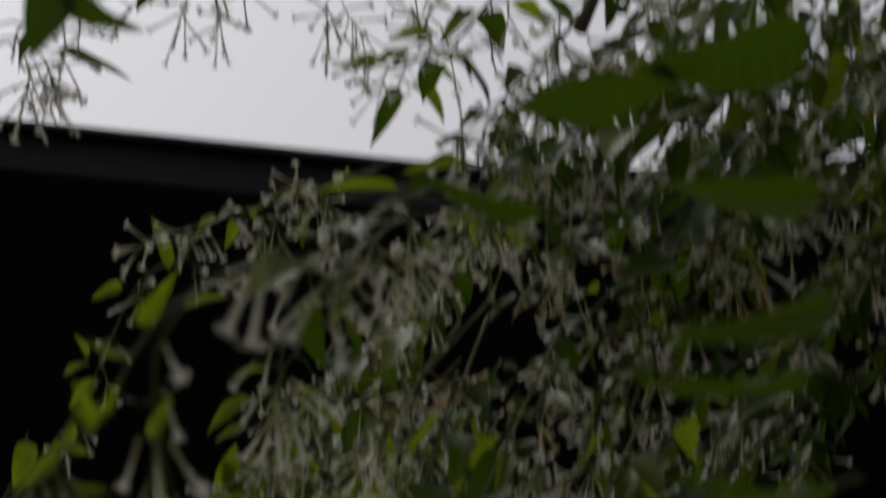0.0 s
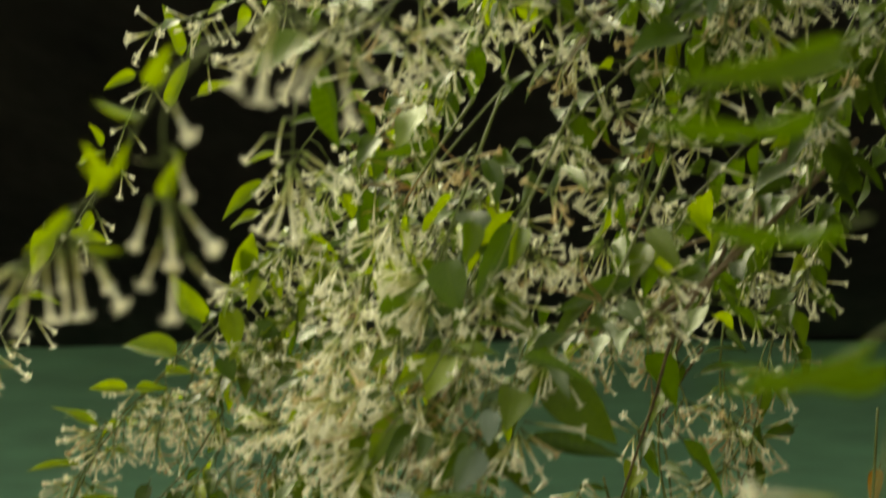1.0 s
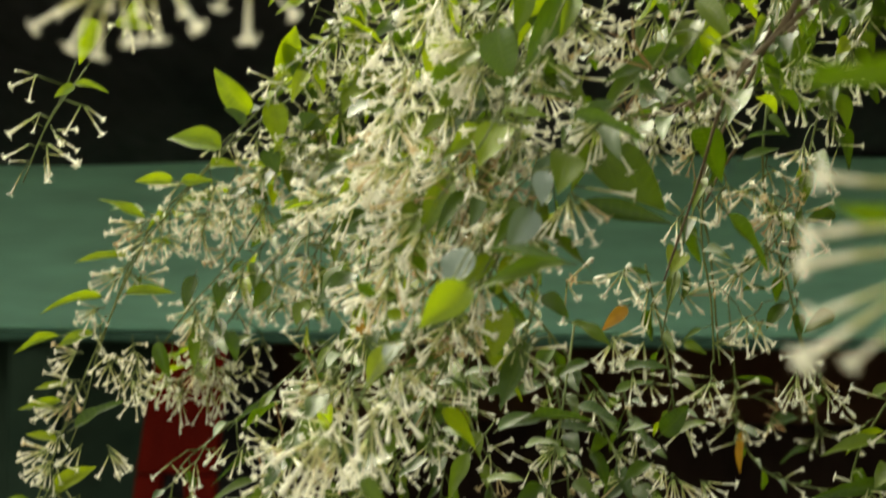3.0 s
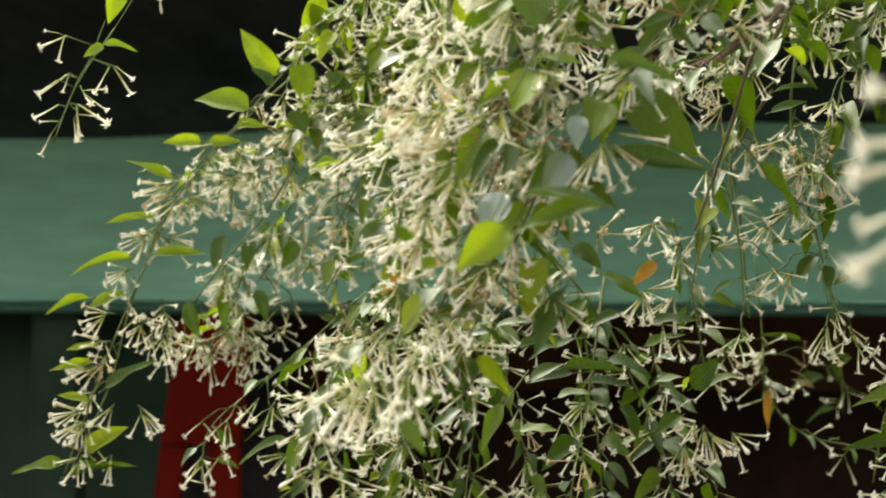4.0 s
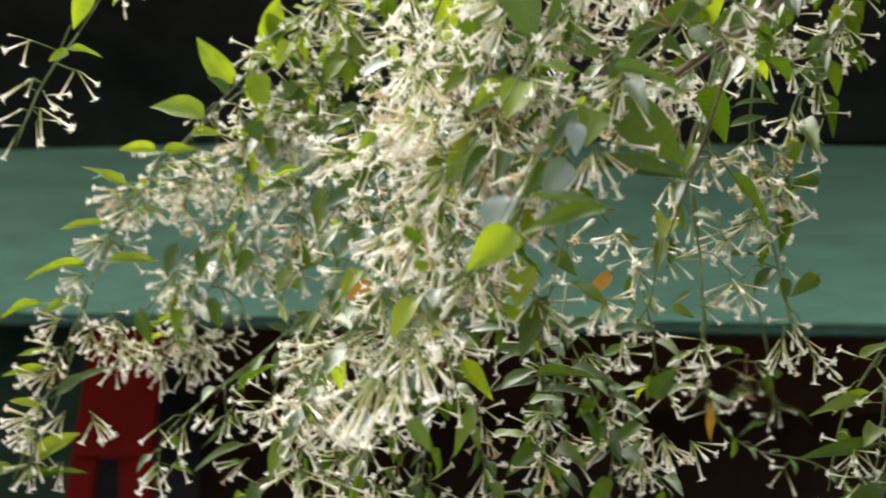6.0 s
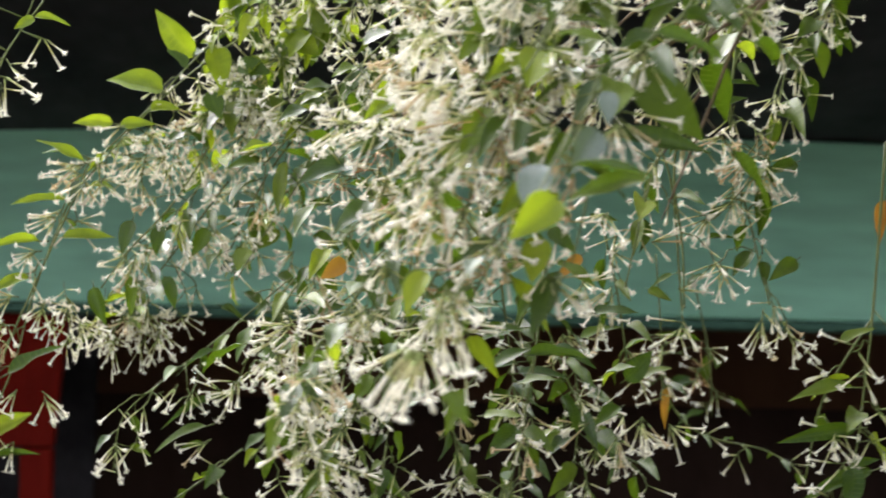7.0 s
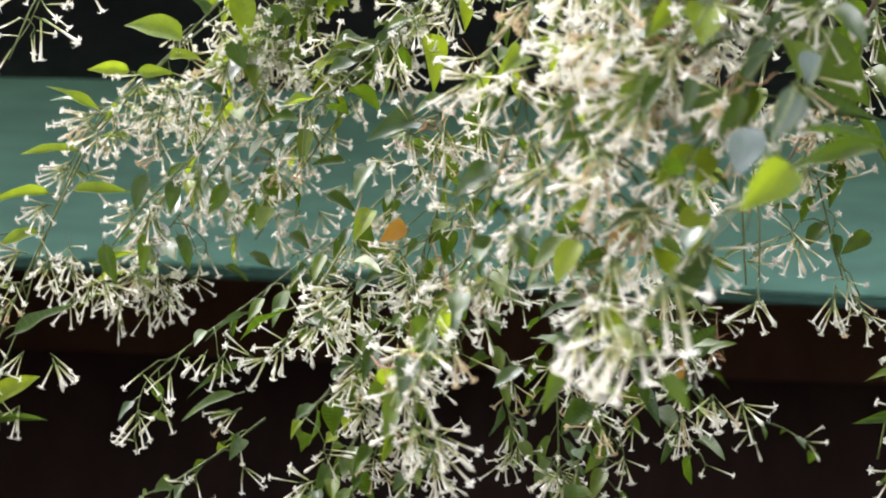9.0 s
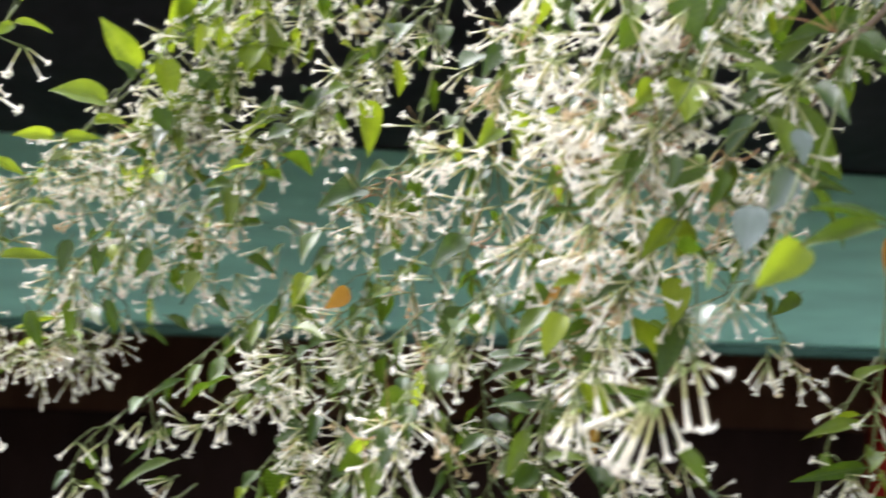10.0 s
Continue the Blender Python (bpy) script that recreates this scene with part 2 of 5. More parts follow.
def cluster_plan(rng, count):
    """Stalk lines and flower poses of one hanging panicle that starts at the origin and runs along +z."""
    reach = rng.uniform(0.007, 0.013) + 0.0012 * count
    spine = smooth_line([(0, 0, 0), (rng.uniform(-0.003, 0.003), rng.uniform(-0.003, 0.003), reach * 0.5), (rng.uniform(-0.005, 0.005), rng.uniform(-0.005, 0.005), reach)], 4)
    stalks, poses = [(spine, 0.0008, 0.0006)], []
    for k in range(count):
        t = 0.4 + 0.6 * (k + rng.random()) / count
        base = spine[min(int(t * (len(spine) - 1)), len(spine) - 1)]
        a = k * 2.4 + rng.uniform(-0.5, 0.5)
        tilt = rng.uniform(0.15, 1.6) * (1.25 - 0.45 * t)
        d = Vector((math.sin(tilt) * math.cos(a), math.sin(tilt) * math.sin(a), math.cos(tilt)))
        foot = base + d * rng.uniform(0.001, 0.008)
        stalks.append(([base, base.lerp(foot, 0.5), foot], 0.0006, 0.0005))
        poses.append(Matrix.Translation(foot) @ aim(d, rng.uniform(0, 6)))
    return stalks, poses


rng = random.Random(7)
FLOWER_MESHES = []
for k in range(12):
    bm = bmesh.new()
    flower_into(bm, Matrix.Identity(4), rng, rng.uniform(0.021, 0.026), k % 8 != 7, k > 8)
    me = bpy.data.meshes.new("flower")
    bm.to_mesh(me)
    bm.free()
    for m in (PETAL, CALYX, PETAL_OLD, STALK, TUBE):
        me.materials.append(m)
    me.polygons.foreach_set("use_smooth", [True] * len(me.polygons))
    FLOWER_MESHES.append(me)

CLUSTER_MESHES, CLUSTER_PLANS, CLUSTER_STALKS = [], [], {}
for k in range(26):
    count = 2 + k % 9
    stalks, poses = cluster_plan(rng, count)
    CLUSTER_PLANS.append((stalks, poses))
    bm = bmesh.new()
    for line, r0, r1 in stalks:
        tube(bm, line, r0, r1, 4, 3)
    faded = k % 13 == 4
    me = bpy.data.meshes.new("panicle_stalk")
    bm.to_mesh(me)
    me.materials.append(STALK)
    for f in me.polygons:
        f.material_index = 0
    stalk_mesh = me
    for m in poses:
        flower_into(bm, m, rng, rng.uniform(0.0205, 0.026), rng.random() > 0.12, faded and rng.random() < 0.7)
    me = bpy.data.meshes.new("panicle")
    bm.to_mesh(me)
    bm.free()
    for m in (PETAL, CALYX, PETAL_OLD, STALK, TUBE):
        me.materials.append(m)
    me.polygons.foreach_set("use_smooth", [True] * len(me.polygons))
    CLUSTER_MESHES.append(me)
    CLUSTER_STALKS[me.name] = (stalk_mesh, [(FLOWER_MESHES[(9 + j % 3) if faded and j % 4 else (j * 3 + k) % 8], p) for j, p in enumerate(poses)])


def drop_mesh():
    bm = bmesh.new()
    bmesh.ops.create_uvsphere(bm, u_segments=10, v_segments=8, radius=0.0013)
    for v in bm.verts:
        v.co.z *= 1.25 if v.co.z > 0 else 1.0
    me = bpy.data.meshes.new("water_drop")
    bm.to_mesh(me)
    bm.free()
    me.materials.append(WATER)
    me.polygons.foreach_set("use_smooth", [True] * len(me.polygons))
    return me


DROP = drop_mesh()


def leaf_mesh(mat, width, droop, fold, wave, rng):
    """A pointed oval blade of length 1 along +z, its upper face towards +y, with a short stalk."""
    bm = bmesh.new()
    uv = bm.loops.layers.uv.new("UVMap")
    steps, rows = 10, []
    lean = rng.uniform(-0.12, 0.12)
    for i in range(steps + 1):
        t = i / steps
        w = width * 1.48 * t ** 0.6 * (1 - t) ** 1.1
        y = -droop * t * t
        ripple = wave * math.sin(9 * t + wave * 40)
        row = []
        for s in (-1, -0.5, 0, 0.5, 1):
            row.append(bm.verts.new((w * s + lean * t * t, y + fold * abs(s) * w + ripple * w * s, t - 0.12 * droop * t * t)))
            if i in (0, steps):
                break
        rows.append(row)
    for i in range(steps):
        a, b = rows[i], rows[i + 1]
        for k in range(4):
            if len(a) == 1:
                vs, us = (a[0], b[k], b[k + 1]), ((2, i), (k, i + 1), (k + 1, i + 1))
            elif len(b) == 1:
                vs, us = (a[k], b[0], a[k + 1]), ((k, i), (2, i + 1), (k + 1, i))
            else:
                vs, us = (a[k], b[k], b[k + 1], a[k + 1]), ((k, i), (k, i + 1), (k + 1, i + 1), (k + 1, i))
            f = bm.faces.new(vs)
            for loop, (p, q) in zip(f.loops, us):
                loop[uv].uv = (p / 4, q / steps * 2.4 + abs(p - 2) * -0.25)
    tube(bm, [Vector((0, 0.004, -0.14)), Vector((0, -0.004, -0.05)), Vector((0, 0, 0.06))], 0.016, 0.012, 4, 1)
    me = bpy.data.meshes.new("leaf")
    bm.to_mesh(me)
    bm.free()
    me.materials.append(mat)
    me.materials.append(STALK)
    me.polygons.foreach_set("use_smooth", [True] * len(me.polygons))
    return me


LEAF_MESHES = {kind: [leaf_mesh(mat, rng.uniform(0.42, 0.5), rng.uniform(0.05, 0.4), rng.uniform(0.2, 0.7), rng.uniform(0.05, 0.24), rng) for _ in range(8)]
               for kind, mat in (("green", LEAF), ("young", LEAF_YOUNG), ("old", LEAF_OLD), ("wet", LEAF_WET), ("pale", LEAF_PALE))}

# ---------------------------------------------------------------- ground and building
bm = bmesh.new()
bmesh.ops.create_grid(bm, x_segments=8, y_segments=8, size=400)
tagged(part("ground", bm, GROUND), "dark damp earth ground in the shade of a shrub", "ground", kind="structure")

# unseen wall on the trunk side, added to block light from the right
bm = box(bmesh.new(), (1.8, -5.0, -0.05), (2.0, 2.7, 3.4), 0.01)
for v in bm.verts:
    v.co.z += 0.02 * math.sin(v.co.y * 1.3)
tagged(part("wall_east", bm, PLASTER, smooth=False), "weathered grey plaster wall, unseen, added to shade the shrub", "wall", kind="structure")
# lower unseen wall behind the way, added to cut the frontal sky light
bm = box(bmesh.new(), (-0.9, -3.7, -0.05), (1.797, -3.5, 2.3), 0.01)
tagged(part("wall_south", bm, PLASTER, smooth=False), "weathered grey plaster wall, unseen, added to shade the shrub", "wall", kind="structure")


def building():
    house = new("veranda_house")
    house.location = (0.3, 6.0, 0)
    house.rotation_euler = (0, 0, radians(-3.0))
    tagged(house, "low house with teal fascia, black soffit and shaded veranda", "house")

    def piece_of(name, lo, hi, mat, bevel=0.006, label="", parent=house):
        return box_part(name, lo, hi, mat, parent, bevel, label)

    # fascia beam with a lip along its lower edge
    piece_of("fascia", (-6, -0.02, 1.695), (6, 0.1, 2.215), TEAL, 0.008, "smooth teal painted fascia board")
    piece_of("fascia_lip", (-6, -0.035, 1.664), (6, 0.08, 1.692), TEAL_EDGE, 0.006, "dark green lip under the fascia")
    # dark soffit that reaches forward over the fascia
    def lie(bm):
        for v in bm.verts:
            y = v.co.y
            v.co.z += 2.225 - y / 3.0 * (0.22 - 0.088 * (max(min(v.co.x, 0.0), -1.3) + 0.8))
            # drops to the left in place of the shade along the fascia's top
            v.co.z -= 0.025 * max(0.0, min(1.0 - v.co.x, 2.6)) * (1 + y / 3.0)

    def slab(xs, y0, y1, z0, z1):
        """One board, bent where the pitch changes."""
        bm = bmesh.new()
        rings = [[bm.verts.new((x, y, z)) for y, z in ((y0, z0), (y1, z0), (y1, z1), (y0, z1))] for x in xs]
        for a, b in zip(rings, rings[1:]):
            for k in range(4):
                bm.faces.new((a[k], a[(k + 1) % 4], b[(k + 1) % 4], b[k]))
        bm.faces.new(rings[0])
        bm.faces.new(rings[-1][::-1])
        lie(bm)
        bmesh.ops.recalc_face_normals(bm, faces=bm.faces)
        return bm

    part("soffit", slab((-6, -1.3, 0.0, 1.0, 3.2), -3.0, 0.4, 0.0, 0.05), BOARD, house, "black stained boarded soffit", smooth=False)
    part("roof", slab((-6.1, -1.3, 0.0, 1.0, 3.3), -3.04, 0.42, 0.054, 0.062), ROOFING, house, "dark roofing sheet", smooth=False)
    piece_of("ceiling", (-6, 0.1, 2.26), (6, 3.2, 2.32), BOARD, 0.004)
    # shaded veranda behind
    piece_of("floor", (-6, 0.0, 0.0), (6, 3.9, 0.15), BOARD, 0.004)
    piece_of("back_wall", (-6, 3.0, 0.152), (6, 3.12, 2.25), MAROON, 0.004, "dark maroon veranda wall")
    # added sheets stand in for the wall's fade to dark, downwards and leftwards
    piece_of("wainscot", (-1.1, 2.96, 0.152), (6, 2.998, 1.42), DARK_BROWN, 0.004, "dark brown sheet added where the lower veranda wall fades darker")
    piece_of("wainscot", (-6, 2.95, 0.152), (-1.104, 2.998, 2.1), BOARD, 0.004)
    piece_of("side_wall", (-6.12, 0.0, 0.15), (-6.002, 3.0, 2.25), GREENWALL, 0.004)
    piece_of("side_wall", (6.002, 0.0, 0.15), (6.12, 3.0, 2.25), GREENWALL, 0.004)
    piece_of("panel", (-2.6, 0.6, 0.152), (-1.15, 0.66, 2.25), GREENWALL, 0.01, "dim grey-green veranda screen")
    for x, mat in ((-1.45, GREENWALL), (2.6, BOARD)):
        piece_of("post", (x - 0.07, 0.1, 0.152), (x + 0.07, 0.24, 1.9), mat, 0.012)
    return house


def slanted(name, bottom, top, depth, mat, parent):
    """A board with sloping sides: (left, right, height) at its foot and at its head."""
    bm = bmesh.new()
    rings = [[bm.verts.new((x, y, z)) for x, y in ((l, -depth), (r, -depth), (r, depth), (l, depth))] for l, r, z in (bottom, top)]
    for k in range(4):
        bm.faces.new((rings[0][k], rings[0][(k + 1) % 4], rings[1][(k + 1) % 4], rings[1][k]))
    bm.faces.new(rings[0][::-1])
    bm.faces.new(rings[1])
    bmesh.ops.bevel(bm, geom=bm.edges[:], offset=0.008, segments=2, affect="EDGES", profile=0.5)
    return part(name, bm, mat, parent, smooth=False)


def red_stand():
    """Red painted upright frame with a solid head and two spread legs."""
    stand = new("red_frame")
    stand.location = (-0.685, 6.2, 0.15)
    tagged(stand, "dark red painted wooden frame with two spread legs on the veranda", "frame")
    slanted("head", (-0.14, 0.095, 1.13), (-0.085, 0.125, 1.52), 0.05, RED, stand)
    slanted("leg", (-0.27, -0.19, 0.0), (-0.14, -0.062, 1.128), 0.042, RED, stand)
    slanted("leg", (0.02, 0.1, 0.0), (0.0, 0.095, 1.128), 0.042, RED, stand)
    slanted("rail", (-0.165, 0.008, 0.3), (-0.155, 0.006, 0.38), 0.03, RED, stand)
    stand["group"] = "red frames on the veranda"
    copy_thing(stand, Matrix.Translation((2.74, 6.15, 0.15)))


building()
red_stand()


# ---------------------------------------------------------------- the shrub
shrub = new("night_jasmine_shrub")
shrub.location = (0.85, 1.75, 0.0)
bpy.context.view_layer.update()
tagged(shrub, "night jasmine shrub with arching twigs, cream trumpet flowers and glossy leaves", "shrub")
SHRUB_AT = Matrix.Translation(shrub.location)
SHRUB_INV = SHRUB_AT.inverted()
counts = {"leaf": 0, "flower": 0, "cluster": 0}


PLACED = {"leaf": [], "panicle": []}


def piece(name, me, m):
    PLACED[name].append((me, m))


def joined(name, items, label):
    """Many pieces as one mesh: the far part of the crown."""
    arrays = {}
    co, loops, starts, totals, mats, uvs = [], [], [], [], [], []
    verts_so_far = loops_so_far = 0
    for me, m in items:
        if me.name not in arrays:
            v = np.empty(len(me.vertices) * 3, np.float32)
            l = np.empty(len(me.loops), np.int32)
            s, n, k = (np.empty(len(me.polygons), np.int32) for _ in range(3))
            me.vertices.foreach_get("co", v)
            me.loops.foreach_get("vertex_index", l)
            me.polygons.foreach_get("loop_start", s)
            me.polygons.foreach_get("loop_total", n)
            me.polygons.foreach_get("material_index", k)
            u = np.zeros(len(me.loops) * 2, np.float32)
            if me.uv_layers:
                me.uv_layers[0].data.foreach_get("uv", u)
            arrays[me.name] = (v.reshape(-1, 3), l, s, n, k, u)
        v, l, s, n, k, u = arrays[me.name]
        a = np.array(SHRUB_INV @ m, np.float32)
        co.append(v @ a[:3, :3].T + a[:3, 3])
        loops.append(l + verts_so_far)
        starts.append(s + loops_so_far)
        totals.append(n)
        mats.append(k)
        uvs.append(u)
        verts_so_far += len(v)
        loops_so_far += len(l)
    out = bpy.data.meshes.new(name)
    out.vertices.add(verts_so_far)
    out.vertices.foreach_set("co", np.concatenate(co).ravel())
    out.loops.add(loops_so_far)
    out.loops.foreach_set("vertex_index", np.concatenate(loops))
    count = sum(len(s) for s in starts)
    out.polygons.add(count)
    out.polygons.foreach_set("loop_start", np.concatenate(starts))
    out.polygons.foreach_set("material_index", np.concatenate(mats))
    out.polygons.foreach_set("use_smooth", np.ones(count, bool))
    out.uv_layers.new(name="UVMap").data.foreach_set("uv", np.concatenate(uvs))
    for m in items[0][0].materials:
        out.materials.append(m)
    out.update(calc_edges=True)
    out.validate()
    ob = new(name, out)
    ob.parent = shrub
    return tagged(ob, label, kind="stuff")


def finish(name, most, rest, label):
    """The pieces nearest to the way stand singly, the others as one mass for each material set."""
    items = sorted(PLACED[name], key=lambda it: (it[1].translation.x > 0.42 or it[1].translation.z > 2.05, it[1].translation.y))
    for me, m in items[:most]:
        stalk, flowers = CLUSTER_STALKS[me.name] if me.name in CLUSTER_STALKS else (me, ())
        ob = new(name, stalk)
        ob.parent = shrub
        ob.matrix_basis = SHRUB_INV @ m
        for blossom, p in flowers:
            f = new("flower", blossom)
            f.parent = ob
            f.matrix_basis = p
    sets = {}
    for me, m in items[most:]:
        sets.setdefault(me.materials[0].name, []).append((me, m))
    for some in sets.values():
        joined(rest, some, label)


def stem(points, r0, r1, mat=STALK, per=6):
    line = smooth_line(points, per)
    bm = bmesh.new()
    tube(bm, [p - shrub.location for p in line], r0, r1, 6, 0, knots=0.12)
    part("branch", bm, mat, shrub)
    return line


def put_leaf(base, tip, kind, me=None, face=(0, -0.85, 0.5), spin=0.0, width=1.0, label=""):
    base, tip = Vector(base), Vector(tip)
    z = tip - base
    length = z.length
    z.normalize()
    y = Vector(face)
    y = y - z * y.dot(z)
    y = y.normalized() if y.length > 1e-4 else z.orthogonal().normalized()
    x = y.cross(z)
    turn = Matrix((x, y, z)).transposed().to_4x4() @ Matrix.Rotation(spin, 4, "Z")
    me = me or LEAF_MESHES[kind][counts["leaf"] % 8]
    counts["leaf"] += 1
    return piece("leaf", me, Matrix.Translation(base) @ turn @ Matrix.Diagonal((length * width, length, length, 1)))


def put_cluster(at, direction, size=1.0, spin=0.0, split=False, variant=None):
    k = counts["cluster"] % len(CLUSTER_MESHES) if variant is None else variant
    counts["cluster"] += 1
    m = Matrix.Translation(at) @ aim(direction, spin) @ Matrix.Scale(size, 4)
    if not split:
        return piece("panicle", CLUSTER_MESHES[k], m)
    stalks, poses = CLUSTER_PLANS[k]
    m = m @ Matrix.Diagonal((0.6, 0.6, 1.08, 1))
    bm = bmesh.new()
    for line, r0, r1 in stalks:
        tube(bm, line, r0, r1, 4, 0)
    bm.transform(SHRUB_INV @ m)
    ob = part("panicle", bm, STALK, shrub)
    for j, p in enumerate(poses):
        f = new("flower", FLOWER_MESHES[(j * 3 + k) % 8])
        f.parent = ob
        f.matrix_basis = SHRUB_INV @ m @ p
        counts["flower"] += 1
    return ob


def sprig(points, seed, clusters=14, leaves=8, young=0.3, r0=0.0011, start=0.12, size=(0.75, 1.05), small=False, dry=0, leaf=(0.028, 0.05), split=0,
          sag=0.55, mat=STALK, spread=0.03, towards=0.25):
    """An arching twig with side twigs, leaves and hanging panicles along it."""
    rng = random.Random(seed)
    line = smooth_line(points, 6)
    n = len(line)
    bm = bmesh.new()
    tube(bm, [p - shrub.location for p in line], r0, min(0.0007, r0 * 0.8), 6, 0, knots=0.15)

    def on(t):
        f = t * (n - 1)
        i = min(int(f), n - 2)
        return line[i].lerp(line[i + 1], f - i), (line[i + 1] - line[i]).normalized()

    for k in range(clusters):
        p, d = on(start + (1 - start) * (k + rng.random()) / clusters)
        out = Vector((rng.gauss(0, 1), rng.gauss(0, 1) - towards, rng.gauss(0, 0.7) - sag)).normalized()
        direction = out * 1.0 + d * 0.35 + Vector((0, 0, -sag))
        reach = rng.uniform(0.2, 1.0) * spread
        q = p + out * reach
        if reach > 0.006:
            mid = p.lerp(q, 0.5) + Vector((0, 0, 0.15 * reach))
            tube(bm, [v - shrub.location for v in (p, mid, q)], 0.0008, 0.0006, 4)
        put_cluster(q, direction, rng.uniform(*size), rng.uniform(0, 6), k < split, rng.choice((0, 1, 9, 10, 18, 19)) if small else None)
    for k in range(leaves):
        p, d = on(start * 0.6 + (1 - start * 0.6) * (k + rng.random()) / leaves)
        side = d.cross(Vector((0, 0, 1)))
        side = side.normalized() if side.length > 0.05 else Vector((1, 0, 0))
        a = rng.uniform(-0.9, 0.9) + (0 if k % 2 else math.pi)
        out = (side * math.cos(a) + Vector((0, 0, 1)) * math.sin(a) * 0.45 + d * 0.3 + Vector((0, -0.25, -0.12))).normalized()
        length = rng.uniform(*leaf)
        face = Vector((rng.uniform(-0.6, 0.6), -0.5 + rng.uniform(-0.5, 0.5), 0.85))
        kind = "young" if rng.random() < young else "wet" if rng.random() < 0.05 else "green"
        shift = out * rng.uniform(0.14, 0.6) * length
        tube(bm, [v - shrub.location for v in (p, p + shift * 0.5, p + shift)], 0.0007, 0.0005, 4)
        put_leaf(p + shift, p + shift + out * length, kind, face=face, width=rng.uniform(0.55, 0.95))
    part("branch", bm, mat, shrub)
    for k in range(dry):
        p, d = on(rng.uniform(start, 1))
        bm = bmesh.new()
        for j in range(4):
            out = Vector((rng.gauss(0, 1), rng.gauss(0, 1) - 0.6, rng.gauss(0, 0.7))).normalized()
            reach = rng.uniform(0.012, 0.04)
            bow = Vector((rng.gauss(0, 1), rng.gauss(0, 1), rng.gauss(0, 1))) * 0.12 * reach
            q = p - shrub.location
            tube(bm, smooth_line([q, q + out * reach * 0.5 + bow, q + out * reach], 3), 0.0006, 0.0003, 4)
        part("withered_stalk", bm, DRY, shrub, "thin withered orange stalk")
    return line


def leaves_at(kind, *rows, face=(0, -0.85, 0.5)):
    """Leaves from base to tip; the last number is the breadth against the usual one."""
    rng = random.Random(len(rows) * 31 + int(rows[0][0] * 1000))
    for bx, by, bz, tx, ty, tz, w in rows:
        turned = Vector(face) + Vector((rng.uniform(-0.5, 0.5), 0, rng.uniform(-0.3, 0.5)))
        put_leaf((bx, by, bz), (tx, ty, tz), kind, face=turned, width=w)


def clusters_at(*rows):
    """Panicles: where they start, where they point, size."""
    for k, (x, y, z, dx, dy, dz, s) in enumerate(rows):
        put_cluster((x, y, z), (dx, dy, dz), s, k * 1.7, split=True, variant=(5, 6, 7, 8, 14, 15, 16, 17)[k % 8])


def sprays_at(*rows):
    """Panicles: where they start, the way to the mouths, how far, how many flowers, the spread in degrees; some hold a raindrop."""
    for x, y, z, dx, dy, dz, reach, count, spread in rows:
        rng = random.Random(int(abs(x) * 7919 + abs(z) * 104729))
        root, way = Vector((x, y, z)), Vector((dx, dy, dz)).normalized()
        spine = max(reach - 0.024, 0.002)
        end = root + way * spine
        bm = bmesh.new()
        tube(bm, [v - shrub.location for v in (root, root.lerp(end, 0.5) + Vector((0, 0, 0.06 * spine)), end)], 0.0008, 0.0006, 5)
        feet = []
        for k in range(count):
            turn = k * 2.4 + rng.uniform(-0.4, 0.4)
            tilt = radians(spread) * rng.uniform(0.5, 2.1)
            d = (aim(way) @ Vector((math.sin(tilt) * math.cos(turn), math.sin(tilt) * math.sin(turn), math.cos(tilt)))).normalized()
            d = (d + Vector((rng.gauss(0, 0.12), rng.gauss(0, 0.12), -0.1))).normalized()
            base = root.lerp(end, 1 - 0.9 * rng.random())
            foot = base + d * rng.uniform(0.001, 0.007)
            tube(bm, [v - shrub.location for v in (base, base.lerp(foot, 0.5), foot)], 0.0006, 0.0005, 4)
            feet.append((foot, d))
        ob = part("panicle", bm, STALK, shrub)
        for k, (foot, d) in enumerate(feet):
            size = rng.uniform(0.8, 1.08)
            f = new("flower", FLOWER_MESHES[9 + k % 3 if rng.random() < 0.07 else rng.randrange(9)])
            f.parent = ob
            f.matrix_basis = Matrix.Translation(foot - shrub.location) @ aim(d, rng.uniform(0, 6)) @ Matrix.Scale(size, 4)
            if k == 1 and rng.random() < 0.5:
                drop = new("water_drop", DROP)
                drop.parent = ob
                drop.matrix_basis = Matrix.Translation(foot + d * 0.0225 * size + Vector((0, 0, -0.0014)) - shrub.location)


def bunch_at(points, *rows):
    """A hanging twig with single flowers, each given by its foot and its mouth."""
    line = smooth_line([Vector(p) for p in points], 6)
    bm = bmesh.new()
    tube(bm, [p - shrub.location for p in line], 0.0006, 0.0004, 6, 0, knots=0.15)
    ob = part("panicle", bm, STALK, shrub)
    stalks = bmesh.new()
    for k, (x, y, z, tx, ty, tz) in enumerate(rows):
        foot, mouth = Vector((x, y, z)), Vector((tx, ty, tz))
        root = min(line, key=lambda p: (p - foot).length)
        tube(stalks, [v - shrub.location for v in (root, root.lerp(foot, 0.5), foot)], 0.0006, 0.0005, 4)
        f = new("flower", FLOWER_MESHES[k % 7])
        f.parent = ob
        f.matrix_basis = Matrix.Translation(foot - shrub.location) @ aim(mouth - foot, k * 1.3) @ Matrix.Scale((mouth - foot).length / 0.0232, 4)
    part("stalk", stalks, STALK, ob)
    return ob


